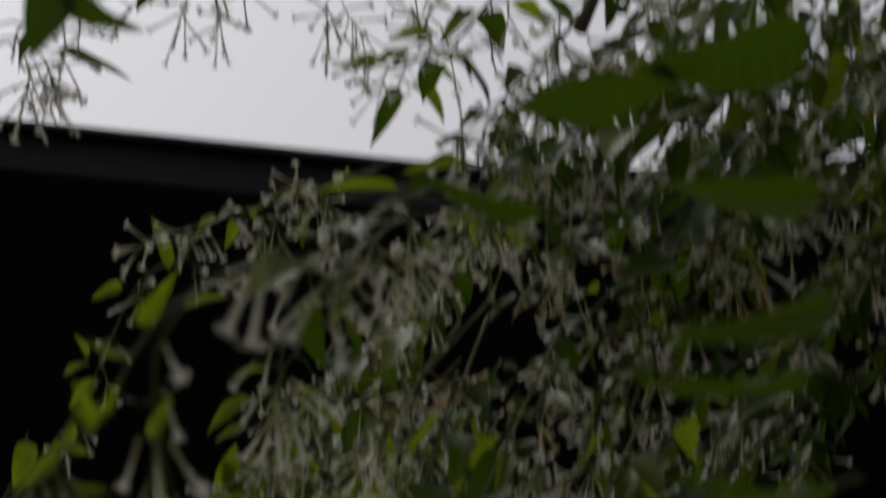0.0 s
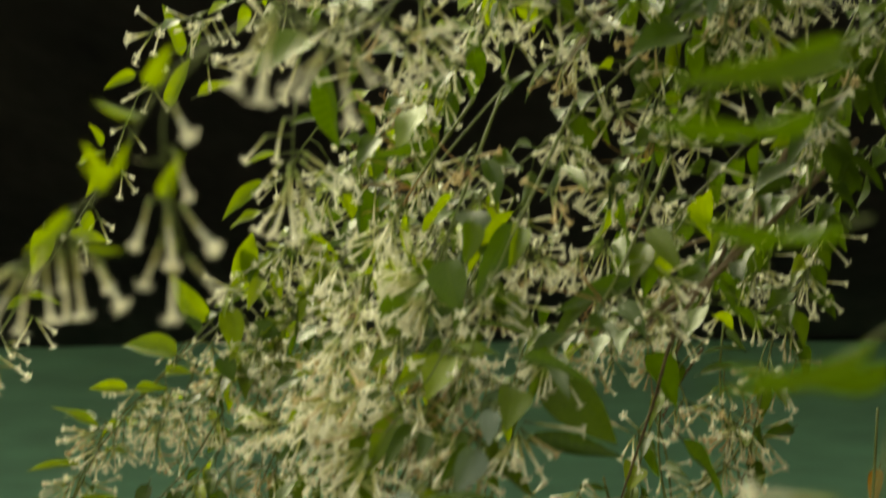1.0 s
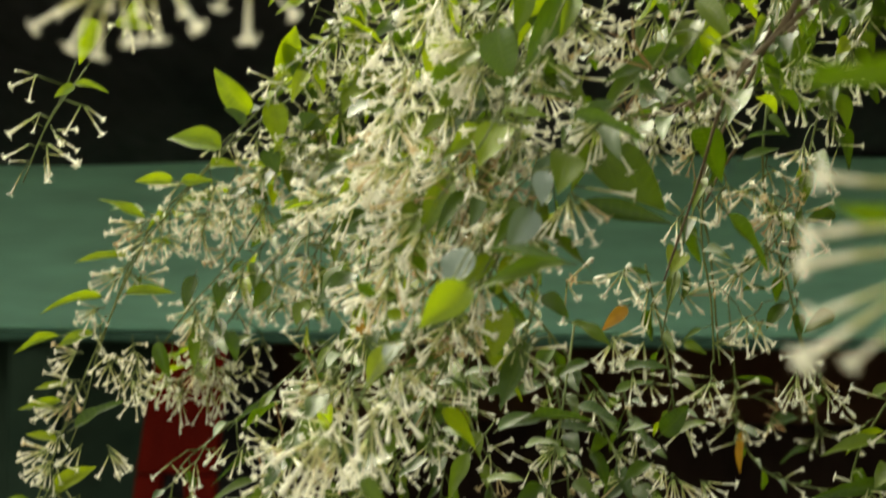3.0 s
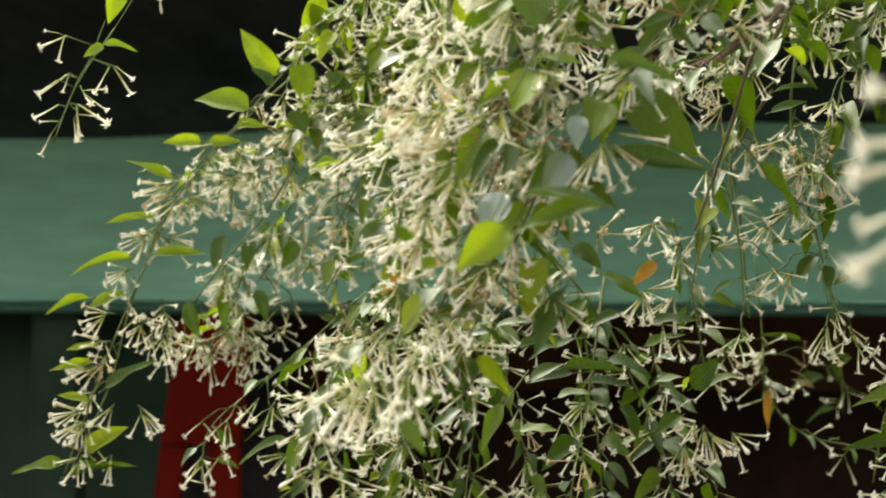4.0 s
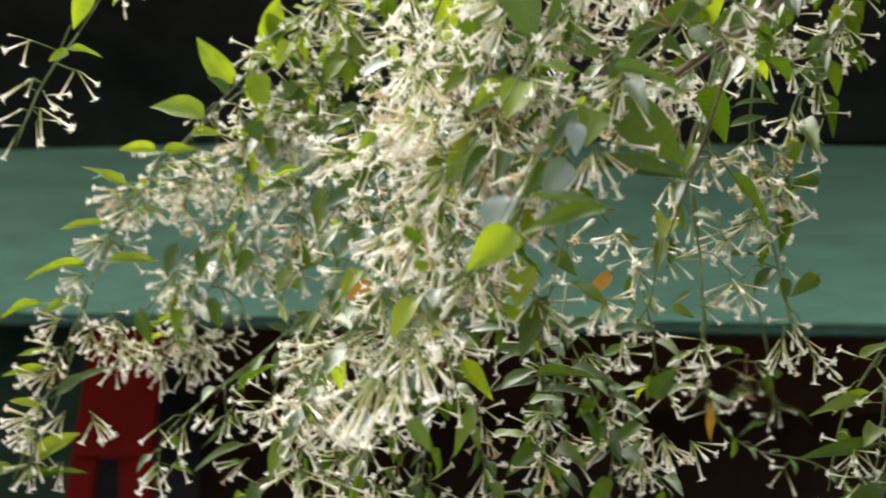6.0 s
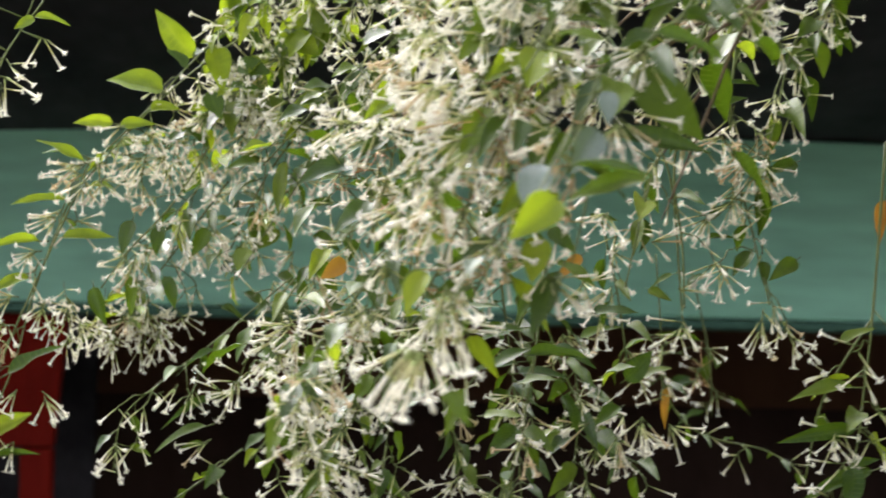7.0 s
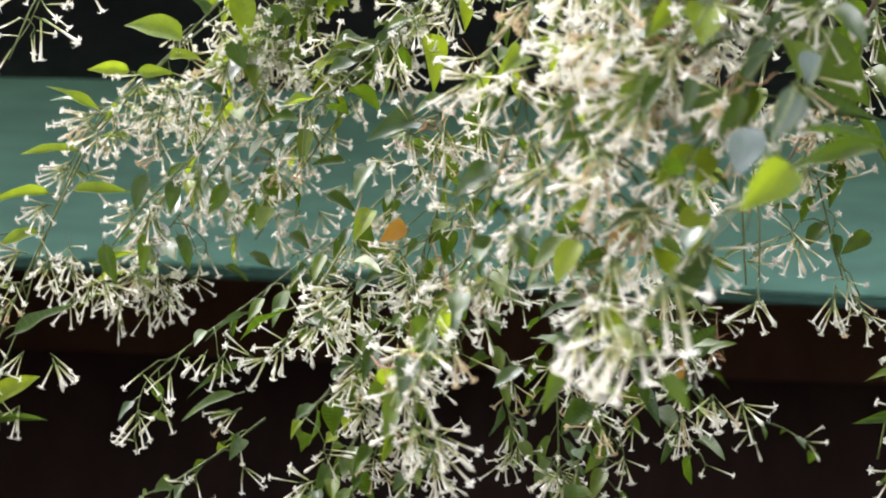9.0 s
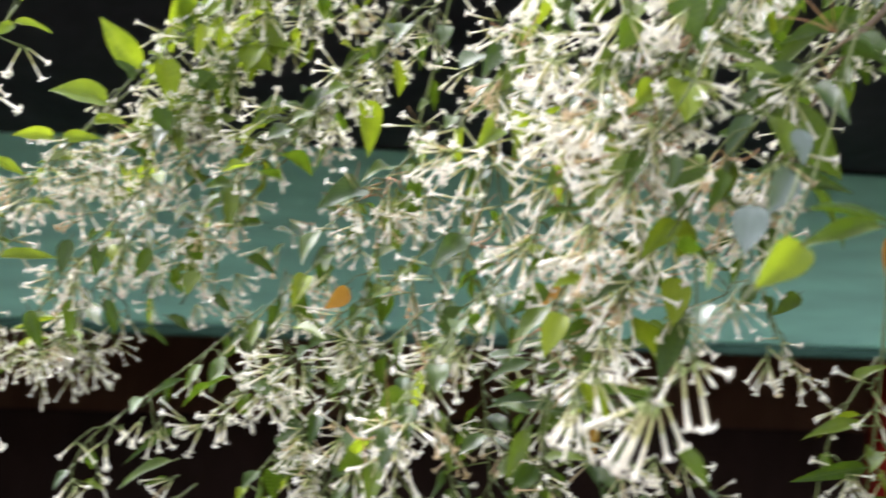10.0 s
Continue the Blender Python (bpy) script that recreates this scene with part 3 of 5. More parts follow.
# trunk and limbs, to the side of the way and overhead
stem([(0.85, 1.75, -0.02), (0.83, 1.74, 0.6), (0.78, 1.72, 1.3), (0.7, 1.68, 1.95), (0.55, 1.6, 2.45)], 0.03, 0.014, BARK, 8)
stem([(0.72, 1.69, 1.85), (0.6, 1.85, 2.15), (0.35, 2.05, 2.25), (0.2, 2.1, 2.05)], 0.012, 0.004, BARK)
stem([(0.6, 1.62, 2.35), (0.45, 1.4, 2.4), (0.25, 1.25, 2.25), (0.15, 1.2, 2.0)], 0.012, 0.004, BARK)
stem([(0.68, 1.67, 2.0), (0.7, 1.3, 2.2), (0.5, 0.8, 2.1), (0.3, 0.65, 1.85)], 0.01, 0.004, BARK)

for k, (x, y) in enumerate(((0.95, 1.85), (0.78, 1.66), (0.9, 1.62), (0.74, 1.86))):
    stem([(x, y, -0.02), (x + 0.03, y + 0.02, 0.7), (x - 0.05, y - 0.03, 1.5), (0.66 - 0.04 * k, 1.66 + 0.05 * k, 2.15)], 0.016 - 0.002 * k, 0.006, BARK, 8)

# the crown overhead, above the way's view, thickened to shade what hangs below
crown = random.Random(3)
for k in range(12):
    x, y, z = crown.uniform(0.25, 0.75), crown.uniform(0.95, 1.75), crown.uniform(2.2, 2.45)
    sprig([(0.6, 1.6, 2.3), ((x + 0.6) / 2, (y + 1.6) / 2, z + 0.05), (x, y, z), (x - 0.25, y + crown.uniform(-0.2, 0.2), z - 0.06)], 500 + k, clusters=8, leaves=18, r0=0.003, mat=BARK)

# second unseen layer, big leaves added as a light block
for k in range(26):
    x, y, z = crown.uniform(0.35, 1.35), crown.uniform(0.8, 1.9), crown.uniform(2.4, 2.75)
    sprig([(0.6, 1.6, 2.4), ((x + 0.6) / 2, (y + 1.6) / 2, z + 0.05), (x, y, z), (x + 0.2, y + crown.uniform(-0.2, 0.2), z - 0.08)], 540 + k, clusters=6, leaves=46, leaf=(0.05, 0.08), r0=0.003, mat=BARK)

# third unseen layer, added to dim the lower right
for k in range(18):
    x, y, z = crown.uniform(0.15, 0.85), crown.uniform(1.35, 2.45), crown.uniform(2.24, 2.5)
    sprig([(0.6, 1.65, 2.4), ((x + 0.6) / 2, (y + 1.65) / 2, z + 0.06), (x, y, z), (x - 0.12, y + crown.uniform(-0.15, 0.2), z - 0.03)], 560 + k, clusters=5, leaves=44, leaf=(0.045, 0.075), r0=0.003, mat=BARK)

# the far side of the shrub: unseen boughs added to keep light off the right
for k in range(26):
    x, y, z = crown.uniform(0.85, 1.5), crown.uniform(0.9, 2.3), crown.uniform(1.2, 2.3)
    sprig([(0.72, 1.69, 1.9), ((x + 0.75) / 2, (y + 1.7) / 2, z + 0.25), (x, y, z + 0.1), (x + 0.08, y - 0.05, z - 0.4)], 620 + k, clusters=6, leaves=60, leaf=(0.055, 0.085), r0=0.003, mat=BARK)

# boughs that hang beside the way, out of view, added to shade the right
for k in range(7):
    x, y, z = crown.uniform(0.68, 1.0), crown.uniform(0.55, 1.1), crown.uniform(1.55, 2.2)
    sprig([(0.68, 1.67, 2.1), ((x + 0.75) / 2, (y + 1.5) / 2, 2.35), (x, y, z + 0.1), (x + 0.03, y - 0.05, z - 0.35)], 580 + k, clusters=6, leaves=56, leaf=(0.045, 0.075), r0=0.003, mat=BARK)

sprig([(0.146, 2.063, 2.036), (0.010, 2.027, 1.873), (-0.098, 1.963, 1.812), (-0.181, 1.940, 1.720), (-0.234, 1.945, 1.659), (-0.271, 1.953, 1.564), (-0.289, 1.938, 1.485), (-0.320, 1.914, 1.406)], 11, clusters=16, leaves=2, young=0.8, start=0.35, r0=0.0013, spread=0.02)
sprig([(0.095, 2.179, 1.823), (-0.001, 2.137, 1.729), (-0.059, 2.143, 1.659), (-0.096, 2.148, 1.589)], 12, clusters=11, leaves=22, young=0.2)
sprig([(0.010, 2.078, 1.860), (-0.102, 2.070, 1.704), (-0.162, 2.047, 1.623), (-0.193, 2.032, 1.551)], 13, clusters=20, leaves=22, young=0.3)
sprig([(-0.024, 2.029, 1.851), (-0.101, 2.037, 1.745), (-0.175, 1.992, 1.696), (-0.231, 1.964, 1.682)], 14, clusters=17, leaves=10, young=0.5)
sprig([(-0.101, 2.042, 1.673), (-0.171, 2.020, 1.572), (-0.201, 2.004, 1.528)], 15, clusters=16, leaves=10, young=0.3, sag=0.8)
sprig([(0.065, 2.023, 1.918), (-0.023, 1.980, 1.831), (-0.077, 1.985, 1.766), (-0.121, 1.988, 1.734)], 16, clusters=17, leaves=29, young=0.7)
sprig([(0.110, 1.952, 1.948), (0.017, 1.948, 1.847), (-0.055, 1.960, 1.788), (-0.105, 1.968, 1.735), (-0.167, 1.997, 1.699)], 17, clusters=22, leaves=26, young=0.5)
sprig([(0.145, 1.899, 1.937), (0.075, 1.893, 1.829), (0.016, 1.904, 1.762), (-0.033, 1.932, 1.712)], 18, clusters=20, leaves=28, young=0.4)
sprig([(0.117, 1.935, 2.011), (0.023, 1.945, 1.926), (-0.039, 1.951, 1.872), (-0.097, 1.956, 1.824), (-0.127, 1.961, 1.776)], 19, clusters=14, leaves=36, young=0.65, leaf=(0.022, 0.038))
sprig([(0.082, 1.882, 2.017), (0.021, 1.893, 1.945), (-0.039, 1.904, 1.878), (-0.084, 1.914, 1.811)], 20, clusters=12, leaves=34, young=0.6, leaf=(0.022, 0.038))
sprig([(0.124, 1.967, 1.923), (0.028, 1.998, 1.843), (-0.050, 2.021, 1.800), (-0.122, 2.043, 1.756)], 21, clusters=16, leaves=34, young=0.5, leaf=(0.025, 0.042))
sprig([(0.072, 1.757, 2.065), (0.005, 1.715, 2.036), (-0.060, 1.723, 2.009), (-0.131, 1.731, 1.986), (-0.166, 1.718, 1.958), (-0.186, 1.719, 1.914), (-0.207, 1.723, 1.862), (-0.251, 1.710, 1.781)], 22, clusters=9, leaves=2, young=0.5, r0=0.0006, start=0.2, small=True)
sprig([(-0.251, 1.710, 1.781), (-0.280, 1.704, 1.734), (-0.298, 1.699, 1.685)], 23, clusters=2, leaves=0, young=0.5, r0=0.0009, spread=0.008, size=(0.8, 1.0), small=True)
sprig([(0.141, 1.201, 1.820), (0.109, 1.177, 1.746), (0.077, 1.183, 1.686), (0.057, 1.188, 1.632), (0.034, 1.223, 1.576), (0.018, 1.247, 1.537)], 24, dry=5, clusters=19, leaves=16, young=0.3)
sprig([(0.197, 1.203, 1.789), (0.154, 1.161, 1.699), (0.122, 1.144, 1.668), (0.085, 1.145, 1.625), (0.062, 1.190, 1.577), (0.030, 1.235, 1.510)], 25, dry=5, clusters=14, leaves=18, young=0.2)
sprig([(0.085, 1.251, 1.832), (0.045, 1.276, 1.774), (0.018, 1.282, 1.709), (0.005, 1.286, 1.664), (-0.001, 1.290, 1.619), (-0.014, 1.305, 1.565)], 26, dry=5, clusters=19, leaves=14, young=0.4)
sprig([(0.101, 1.250, 1.835), (0.071, 1.228, 1.748), (0.052, 1.233, 1.692), (0.027, 1.238, 1.632)], 27, dry=5, clusters=17, leaves=10, young=0.3)
sprig([(0.048, 1.305, 1.624), (0.012, 1.287, 1.580), (-0.022, 1.290, 1.532), (-0.050, 1.292, 1.493), (-0.067, 1.294, 1.459)], 28, dry=5, clusters=14, leaves=16, young=0.3)
sprig([(0.097, 1.248, 1.741), (0.077, 1.201, 1.686), (0.045, 1.203, 1.647), (0.012, 1.205, 1.614)], 29, dry=5, clusters=17, leaves=13, young=0.3)
sprig([(0.324, 1.671, 1.874), (0.292, 1.630, 1.742), (0.292, 1.635, 1.675), (0.310, 1.639, 1.609), (0.318, 1.613, 1.550)], 31, clusters=14, leaves=4, young=0.1, leaf=(0.02, 0.036))
sprig([(0.310, 1.673, 1.846), (0.269, 1.680, 1.750), (0.242, 1.686, 1.667), (0.228, 1.690, 1.616)], 32, clusters=8, leaves=11, young=0.1)
sprig([(0.253, 1.580, 1.757), (0.236, 1.587, 1.657), (0.244, 1.591, 1.592), (0.247, 1.594, 1.545)], 33, clusters=3, leaves=3, young=0.1, leaf=(0.02, 0.034))
sprig([(0.401, 1.588, 1.677), (0.389, 1.578, 1.547), (0.381, 1.573, 1.486), (0.376, 1.576, 1.440), (0.363, 1.580, 1.397)], 34, clusters=11, leaves=6, young=0.2, small=True, size=(0.9, 1.1), spread=0.018, start=0.3)
sprig([(0.331, 2.111, 1.620), (0.338, 2.116, 1.551), (0.340, 2.118, 1.517), (0.342, 2.120, 1.482)], 35, clusters=6, leaves=2, young=0.1, r0=0.0008, small=True, spread=0.012, start=0.4, size=(0.8, 1.0))
sprig([(0.340, 2.118, 1.520), (0.361, 2.118, 1.520), (0.381, 2.118, 1.509), (0.391, 2.119, 1.486)], 36, dry=2, clusters=2, leaves=0, r0=0.0006, small=True)
sprig([(0.332, 2.118, 1.517), (0.356, 2.121, 1.462), (0.390, 2.122, 1.437), (0.448, 2.121, 1.425), (0.488, 2.122, 1.403)], 37, clusters=3, leaves=9, young=0.1, leaf=(0.018, 0.032), small=True, spread=0.014, start=0.25, size=(0.8, 1.0))
sprig([(0.500, 2.700, 1.640), (0.525, 2.700, 1.530), (0.530, 2.700, 1.450)], 38, clusters=3, leaves=5, young=0.0, leaf=(0.04, 0.06), small=True, start=0.5, spread=0.02)
sprig([(0.284, 1.274, 1.821), (0.246, 1.280, 1.747), (0.217, 1.282, 1.719), (0.182, 1.304, 1.693)], 39, clusters=0, leaves=2, young=0.1, r0=0.003, mat=BARK)
sprig([(0.324, 1.293, 1.819), (0.253, 1.279, 1.750), (0.214, 1.283, 1.708), (0.201, 1.337, 1.654), (0.186, 1.391, 1.595)], 40, clusters=0, leaves=2, young=0.1, r0=0.002, mat=BARK)
sprig([(0.449, 1.891, 1.913), (0.346, 1.896, 1.826), (0.259, 1.897, 1.789), (0.176, 1.898, 1.764)], 41, dry=5, clusters=12, leaves=22, young=0.15)
sprig([(0.276, 1.938, 1.950), (0.239, 1.944, 1.845), (0.212, 1.949, 1.760)], 42, dry=5, clusters=12, leaves=18, young=0.15)
sprig([(0.361, 1.572, 1.835), (0.331, 1.599, 1.751), (0.318, 1.603, 1.694), (0.305, 1.607, 1.633)], 43, clusters=10, leaves=10, young=0.1)
sprig([(0.392, 1.592, 1.540), (0.357, 1.597, 1.480), (0.345, 1.602, 1.419)], 44, clusters=2, leaves=2, young=0.1, leaf=(0.02, 0.034))
sprig([(0.405, 1.717, 1.904), (0.329, 1.724, 1.831), (0.287, 1.727, 1.790), (0.230, 1.730, 1.757), (0.168, 1.732, 1.743)], 45, clusters=11, leaves=18, young=0.1, r0=0.0035, mat=BARK)
sprig([(0.080, 1.675, 1.623), (0.148, 1.681, 1.542), (0.184, 1.685, 1.469), (0.239, 1.689, 1.411)], 46, size=(0.62, 0.88), leaf=(0.025, 0.042), clusters=8, leaves=13, young=0.05)
sprig([(0.048, 1.677, 1.591), (0.071, 1.684, 1.478), (0.103, 1.688, 1.402)], 47, size=(0.62, 0.88), leaf=(0.025, 0.042), clusters=8, leaves=14, young=0.05)
sprig([(0.213, 1.776, 1.631), (0.228, 1.779, 1.573), (0.237, 1.782, 1.525), (0.242, 1.784, 1.487)], 48, size=(0.62, 0.88), leaf=(0.025, 0.042), clusters=4, leaves=7, young=0.1)
sprig([(0.059, 1.730, 1.552), (0.012, 1.684, 1.469), (-0.024, 1.687, 1.406), (-0.033, 1.690, 1.361)], 49, size=(0.62, 0.88), leaf=(0.025, 0.042), clusters=8, leaves=15, young=0.05)
sprig([(-0.043, 1.708, 1.561), (-0.062, 1.69, 1.53), (-0.085, 1.672, 1.495)], 50, clusters=5, leaves=3, young=0.1)
sprig([(0.144, 1.629, 1.576), (0.131, 1.583, 1.501), (0.119, 1.587, 1.429), (0.110, 1.590, 1.373)], 51, size=(0.62, 0.88), leaf=(0.025, 0.042), clusters=8, leaves=13, young=0.05)
sprig([(0.191, 0.560, 1.684), (0.173, 0.535, 1.619), (0.157, 0.519, 1.574), (0.152, 0.521, 1.558)], 52, clusters=0, leaves=0)
sprig([(0.057, 1.227, 2.124), (-0.032, 1.244, 2.064), (-0.102, 1.251, 2.042), (-0.177, 1.212, 2.002), (-0.190, 1.219, 1.975)], 53, clusters=11, leaves=8, young=0.2)
sprig([(0.129, 1.234, 2.088), (0.082, 1.254, 2.015), (0.040, 1.260, 1.994)], 54, clusters=6, leaves=6, young=0.2)
sprig([(0.184, 1.139, 2.050), (0.138, 1.157, 1.982), (0.100, 1.169, 1.940), (0.088, 1.177, 1.912)], 55, clusters=14, leaves=10, young=0.2)
sprig([(0.317, 1.275, 1.994), (0.265, 1.289, 1.907), (0.214, 1.301, 1.836), (0.172, 1.309, 1.790)], 56, dry=5, clusters=13, leaves=20, young=0.2)
sprig([(0.419, 1.465, 2.063), (0.341, 1.491, 1.901), (0.281, 1.507, 1.808), (0.262, 1.518, 1.735)], 57, clusters=6, leaves=30, young=0.1)
sprig([(0.442, 1.486, 1.923), (0.354, 1.503, 1.821), (0.323, 1.517, 1.736)], 58, clusters=4, leaves=27, young=0.1)
sprig([(0.417, 1.323, 2.117), (0.306, 1.349, 2.022), (0.214, 1.371, 1.947), (0.136, 1.339, 1.878)], 59, clusters=8, leaves=36, young=0.1)
sprig([(0.113, 1.664, 1.857), (0.041, 1.689, 1.777), (-0.019, 1.729, 1.718), (-0.072, 1.778, 1.662)], 60, clusters=13, leaves=17, young=0.2)
sprig([(0.126, 1.560, 1.828), (0.072, 1.582, 1.725), (0.016, 1.601, 1.662), (-0.026, 1.635, 1.622)], 61, dry=5, clusters=15, leaves=17, young=0.2)
sprig([(0.113, 1.728, 1.703), (0.029, 1.755, 1.634), (-0.033, 1.775, 1.578), (-0.083, 1.791, 1.523)], 62, clusters=9, leaves=17, young=0.2)
sprig([(0.082, 1.690, 1.631), (0.009, 1.713, 1.560), (-0.072, 1.739, 1.497)], 63, clusters=10, leaves=16, young=0.05, leaf=(0.025, 0.044))
sprig([(0.052, 1.651, 1.564), (-0.022, 1.675, 1.490), (-0.076, 1.694, 1.421)], 64, clusters=9, leaves=16, young=0.05, leaf=(0.025, 0.044))
sprig([(0.104, 1.875, 1.842), (-0.005, 1.910, 1.742), (-0.061, 1.981, 1.681), (-0.097, 1.996, 1.605)], 65, clusters=12, leaves=15, young=0.2)
sprig([(0.098, 1.585, 1.592), (0.045, 1.603, 1.533), (0.001, 1.619, 1.475), (-0.012, 1.626, 1.418)], 66, clusters=9, leaves=16, young=0.05, leaf=(0.025, 0.044))
sprig([(0.186, 1.374, 2.026), (0.093, 1.390, 1.931), (0.037, 1.403, 1.855), (-0.000, 1.412, 1.799)], 67, dry=5, clusters=13, leaves=18, young=0.3)
sprig([(0.159, 1.521, 2.056), (0.077, 1.540, 1.947), (-0.025, 1.601, 1.885), (-0.066, 1.664, 1.811)], 68, clusters=12, leaves=18, young=0.4)
sprig([(0.322, 1.250, 2.008), (0.220, 1.279, 1.903), (0.151, 1.298, 1.833), (0.083, 1.314, 1.776)], 69, clusters=12, leaves=22, young=0.2)
sprig([(0.408, 1.312, 1.956), (0.319, 1.333, 1.882), (0.248, 1.353, 1.810), (0.195, 1.369, 1.755)], 70, clusters=10, leaves=27, young=0.1)
sprig([(0.257, 1.281, 2.094), (0.169, 1.311, 1.985), (0.117, 1.329, 1.920), (0.046, 1.351, 1.840)], 71, clusters=12, leaves=22, young=0.2)
sprig([(0.351, 1.037, 2.028), (0.278, 1.057, 1.957), (0.220, 1.068, 1.921), (0.155, 1.076, 1.896)], 72, clusters=6, leaves=26, young=0.05)
sprig([(0.381, 1.145, 2.007), (0.301, 1.162, 1.948), (0.237, 1.171, 1.918), (0.173, 1.178, 1.898)], 73, clusters=7, leaves=28, young=0.05)
sprig([(0.411, 1.251, 1.993), (0.341, 1.263, 1.953), (0.272, 1.275, 1.911), (0.203, 1.284, 1.885)], 74, clusters=7, leaves=28, young=0.05)
sprig([(0.287, 1.086, 2.047), (0.226, 1.103, 1.985), (0.181, 1.113, 1.948), (0.136, 1.126, 1.904), (0.115, 1.134, 1.874)], 75, clusters=12, leaves=26, young=0.05)
sprig([(0.484, 1.414, 2.158), (0.405, 1.432, 2.093), (0.346, 1.448, 2.036), (0.265, 1.455, 2.018)], 76, clusters=6, leaves=28, young=0.05)
sprig([(0.368, 1.174, 1.896), (0.320, 1.183, 1.864), (0.289, 1.196, 1.816), (0.275, 1.209, 1.765)], 77, clusters=6, leaves=22, young=0.05)
sprig([(0.224, 1.184, 2.071), (0.182, 1.202, 2.007), (0.146, 1.214, 1.964), (0.110, 1.226, 1.920)], 78, clusters=12, leaves=18, young=0.1)
sprig([(0.109, 1.792, 1.867), (0.085, 1.799, 1.745), (0.051, 1.806, 1.623), (0.022, 1.811, 1.525)], 79, clusters=4, leaves=24, young=0.08, leaf=(0.024, 0.04))
sprig([(0.182, 1.792, 1.867), (0.148, 1.799, 1.745), (0.119, 1.805, 1.633), (0.100, 1.810, 1.545)], 80, clusters=4, leaves=24, young=0.08, leaf=(0.024, 0.04))
sprig([(0.062, 1.857, 1.601), (0.052, 1.863, 1.501), (0.037, 1.870, 1.376)], 81, clusters=5, leaves=20, young=0.08, leaf=(0.024, 0.04))
sprig([(0.134, 1.809, 1.574), (0.149, 1.815, 1.477), (0.158, 1.820, 1.379)], 82, clusters=5, leaves=20, young=0.08, leaf=(0.024, 0.04))
sprig([(0.202, 1.861, 1.536), (0.213, 1.866, 1.466), (0.208, 1.871, 1.376)], 83, clusters=5, leaves=20, young=0.08, leaf=(0.024, 0.04))
sprig([(0.002, 1.810, 1.535), (-0.017, 1.814, 1.467), (-0.037, 1.819, 1.379)], 84, clusters=3, leaves=14, young=0.08, leaf=(0.024, 0.04))
sprig([(0.373, 1.757, 2.140), (0.301, 1.774, 2.042), (0.254, 1.790, 1.945), (0.207, 1.805, 1.848)], 85, clusters=3, leaves=34, young=0.08, leaf=(0.024, 0.04))
sprig([(0.472, 1.774, 2.020), (0.401, 1.790, 1.923), (0.353, 1.804, 1.840), (0.330, 1.812, 1.792)], 86, clusters=3, leaves=34, young=0.08, leaf=(0.024, 0.04))
sprig([(0.129, 1.766, 2.112), (0.092, 1.785, 1.991), (0.035, 1.801, 1.894), (-0.003, 1.811, 1.835)], 87, clusters=3, leaves=34, young=0.08, leaf=(0.024, 0.04))
sprig([(0.445, 1.570, 2.033), (0.382, 1.588, 1.925), (0.340, 1.601, 1.847), (0.298, 1.611, 1.782)], 88, clusters=3, leaves=34, young=0.08, leaf=(0.024, 0.04))
sprig([(-0.046, 1.779, 1.569), (-0.104, 1.797, 1.518), (-0.150, 1.812, 1.481), (-0.183, 1.823, 1.449), (-0.190, 1.828, 1.404)], 89, clusters=12, leaves=6, young=0.1, leaf=(0.02, 0.04), small=True, r0=0.0007, start=0.05)
sprig([(0.131, 1.127, 1.912), (0.068, 1.087, 1.870), (0.027, 1.044, 1.836), (-0.000, 1.050, 1.810)], 91, clusters=13, leaves=10, young=0.3)
sprig([(0.043, 1.614, 2.039), (-0.037, 1.622, 2.009), (-0.090, 1.627, 1.993), (-0.134, 1.631, 1.977)], 92, clusters=11, leaves=9, young=0.5, r0=0.0008, spread=0.018)
sprig([(0.335, 1.030, 2.057), (0.263, 1.057, 1.959), (0.221, 1.078, 1.880), (0.208, 1.093, 1.822)], 93, clusters=8, leaves=30, young=0.1)
sprig([(0.50, 1.72, 2.12), (0.44, 1.70, 2.085), (0.40, 1.70, 2.10), (0.33, 1.70, 2.09), (0.28, 1.70, 2.10)], 86, clusters=8, leaves=70, young=0.05, leaf=(0.035, 0.06), r0=0.002, mat=BARK)
sprig([(0.52, 1.80, 2.20), (0.44, 1.72, 2.15), (0.37, 1.70, 2.16), (0.31, 1.68, 2.13)], 87, clusters=6, leaves=60, young=0.05, leaf=(0.035, 0.06), r0=0.002, mat=BARK)
sprig([(0.54, 1.70, 2.14), (0.47, 1.66, 2.06), (0.42, 1.64, 2.05), (0.38, 1.62, 2.03)], 88, clusters=6, leaves=60, young=0.05, leaf=(0.035, 0.06), r0=0.002, mat=BARK)
sprig([(-0.081, 1.880, 1.423), (-0.117, 1.880, 1.394), (-0.153, 1.880, 1.369), (-0.180, 1.880, 1.355)], 89, clusters=6, leaves=9, young=0.1, leaf=(0.022, 0.04), spread=0.02)
sprig([(-0.011, 1.800, 1.420), (-0.028, 1.800, 1.392), (-0.054, 1.800, 1.364), (-0.071, 1.800, 1.337)], 90, clusters=5, leaves=14, young=0.1, leaf=(0.022, 0.04), spread=0.02)
sprig([(0.035, 1.750, 1.432), (0.028, 1.750, 1.397), (0.011, 1.750, 1.366), (0.004, 1.750, 1.339)], 91, clusters=6, leaves=14, young=0.1, leaf=(0.022, 0.04), spread=0.02)
# hanging twig
leaves_at("young",
          (-0.243, 1.674, 1.816, -0.244, 1.665, 1.778, 1.08),
          (-0.255, 1.678, 1.762, -0.227, 1.666, 1.760, 0.63),
          (-0.255, 1.678, 1.762, -0.268, 1.667, 1.750, 0.90),
          (-0.223, 1.674, 1.812, -0.190, 1.662, 1.808, 0.81))
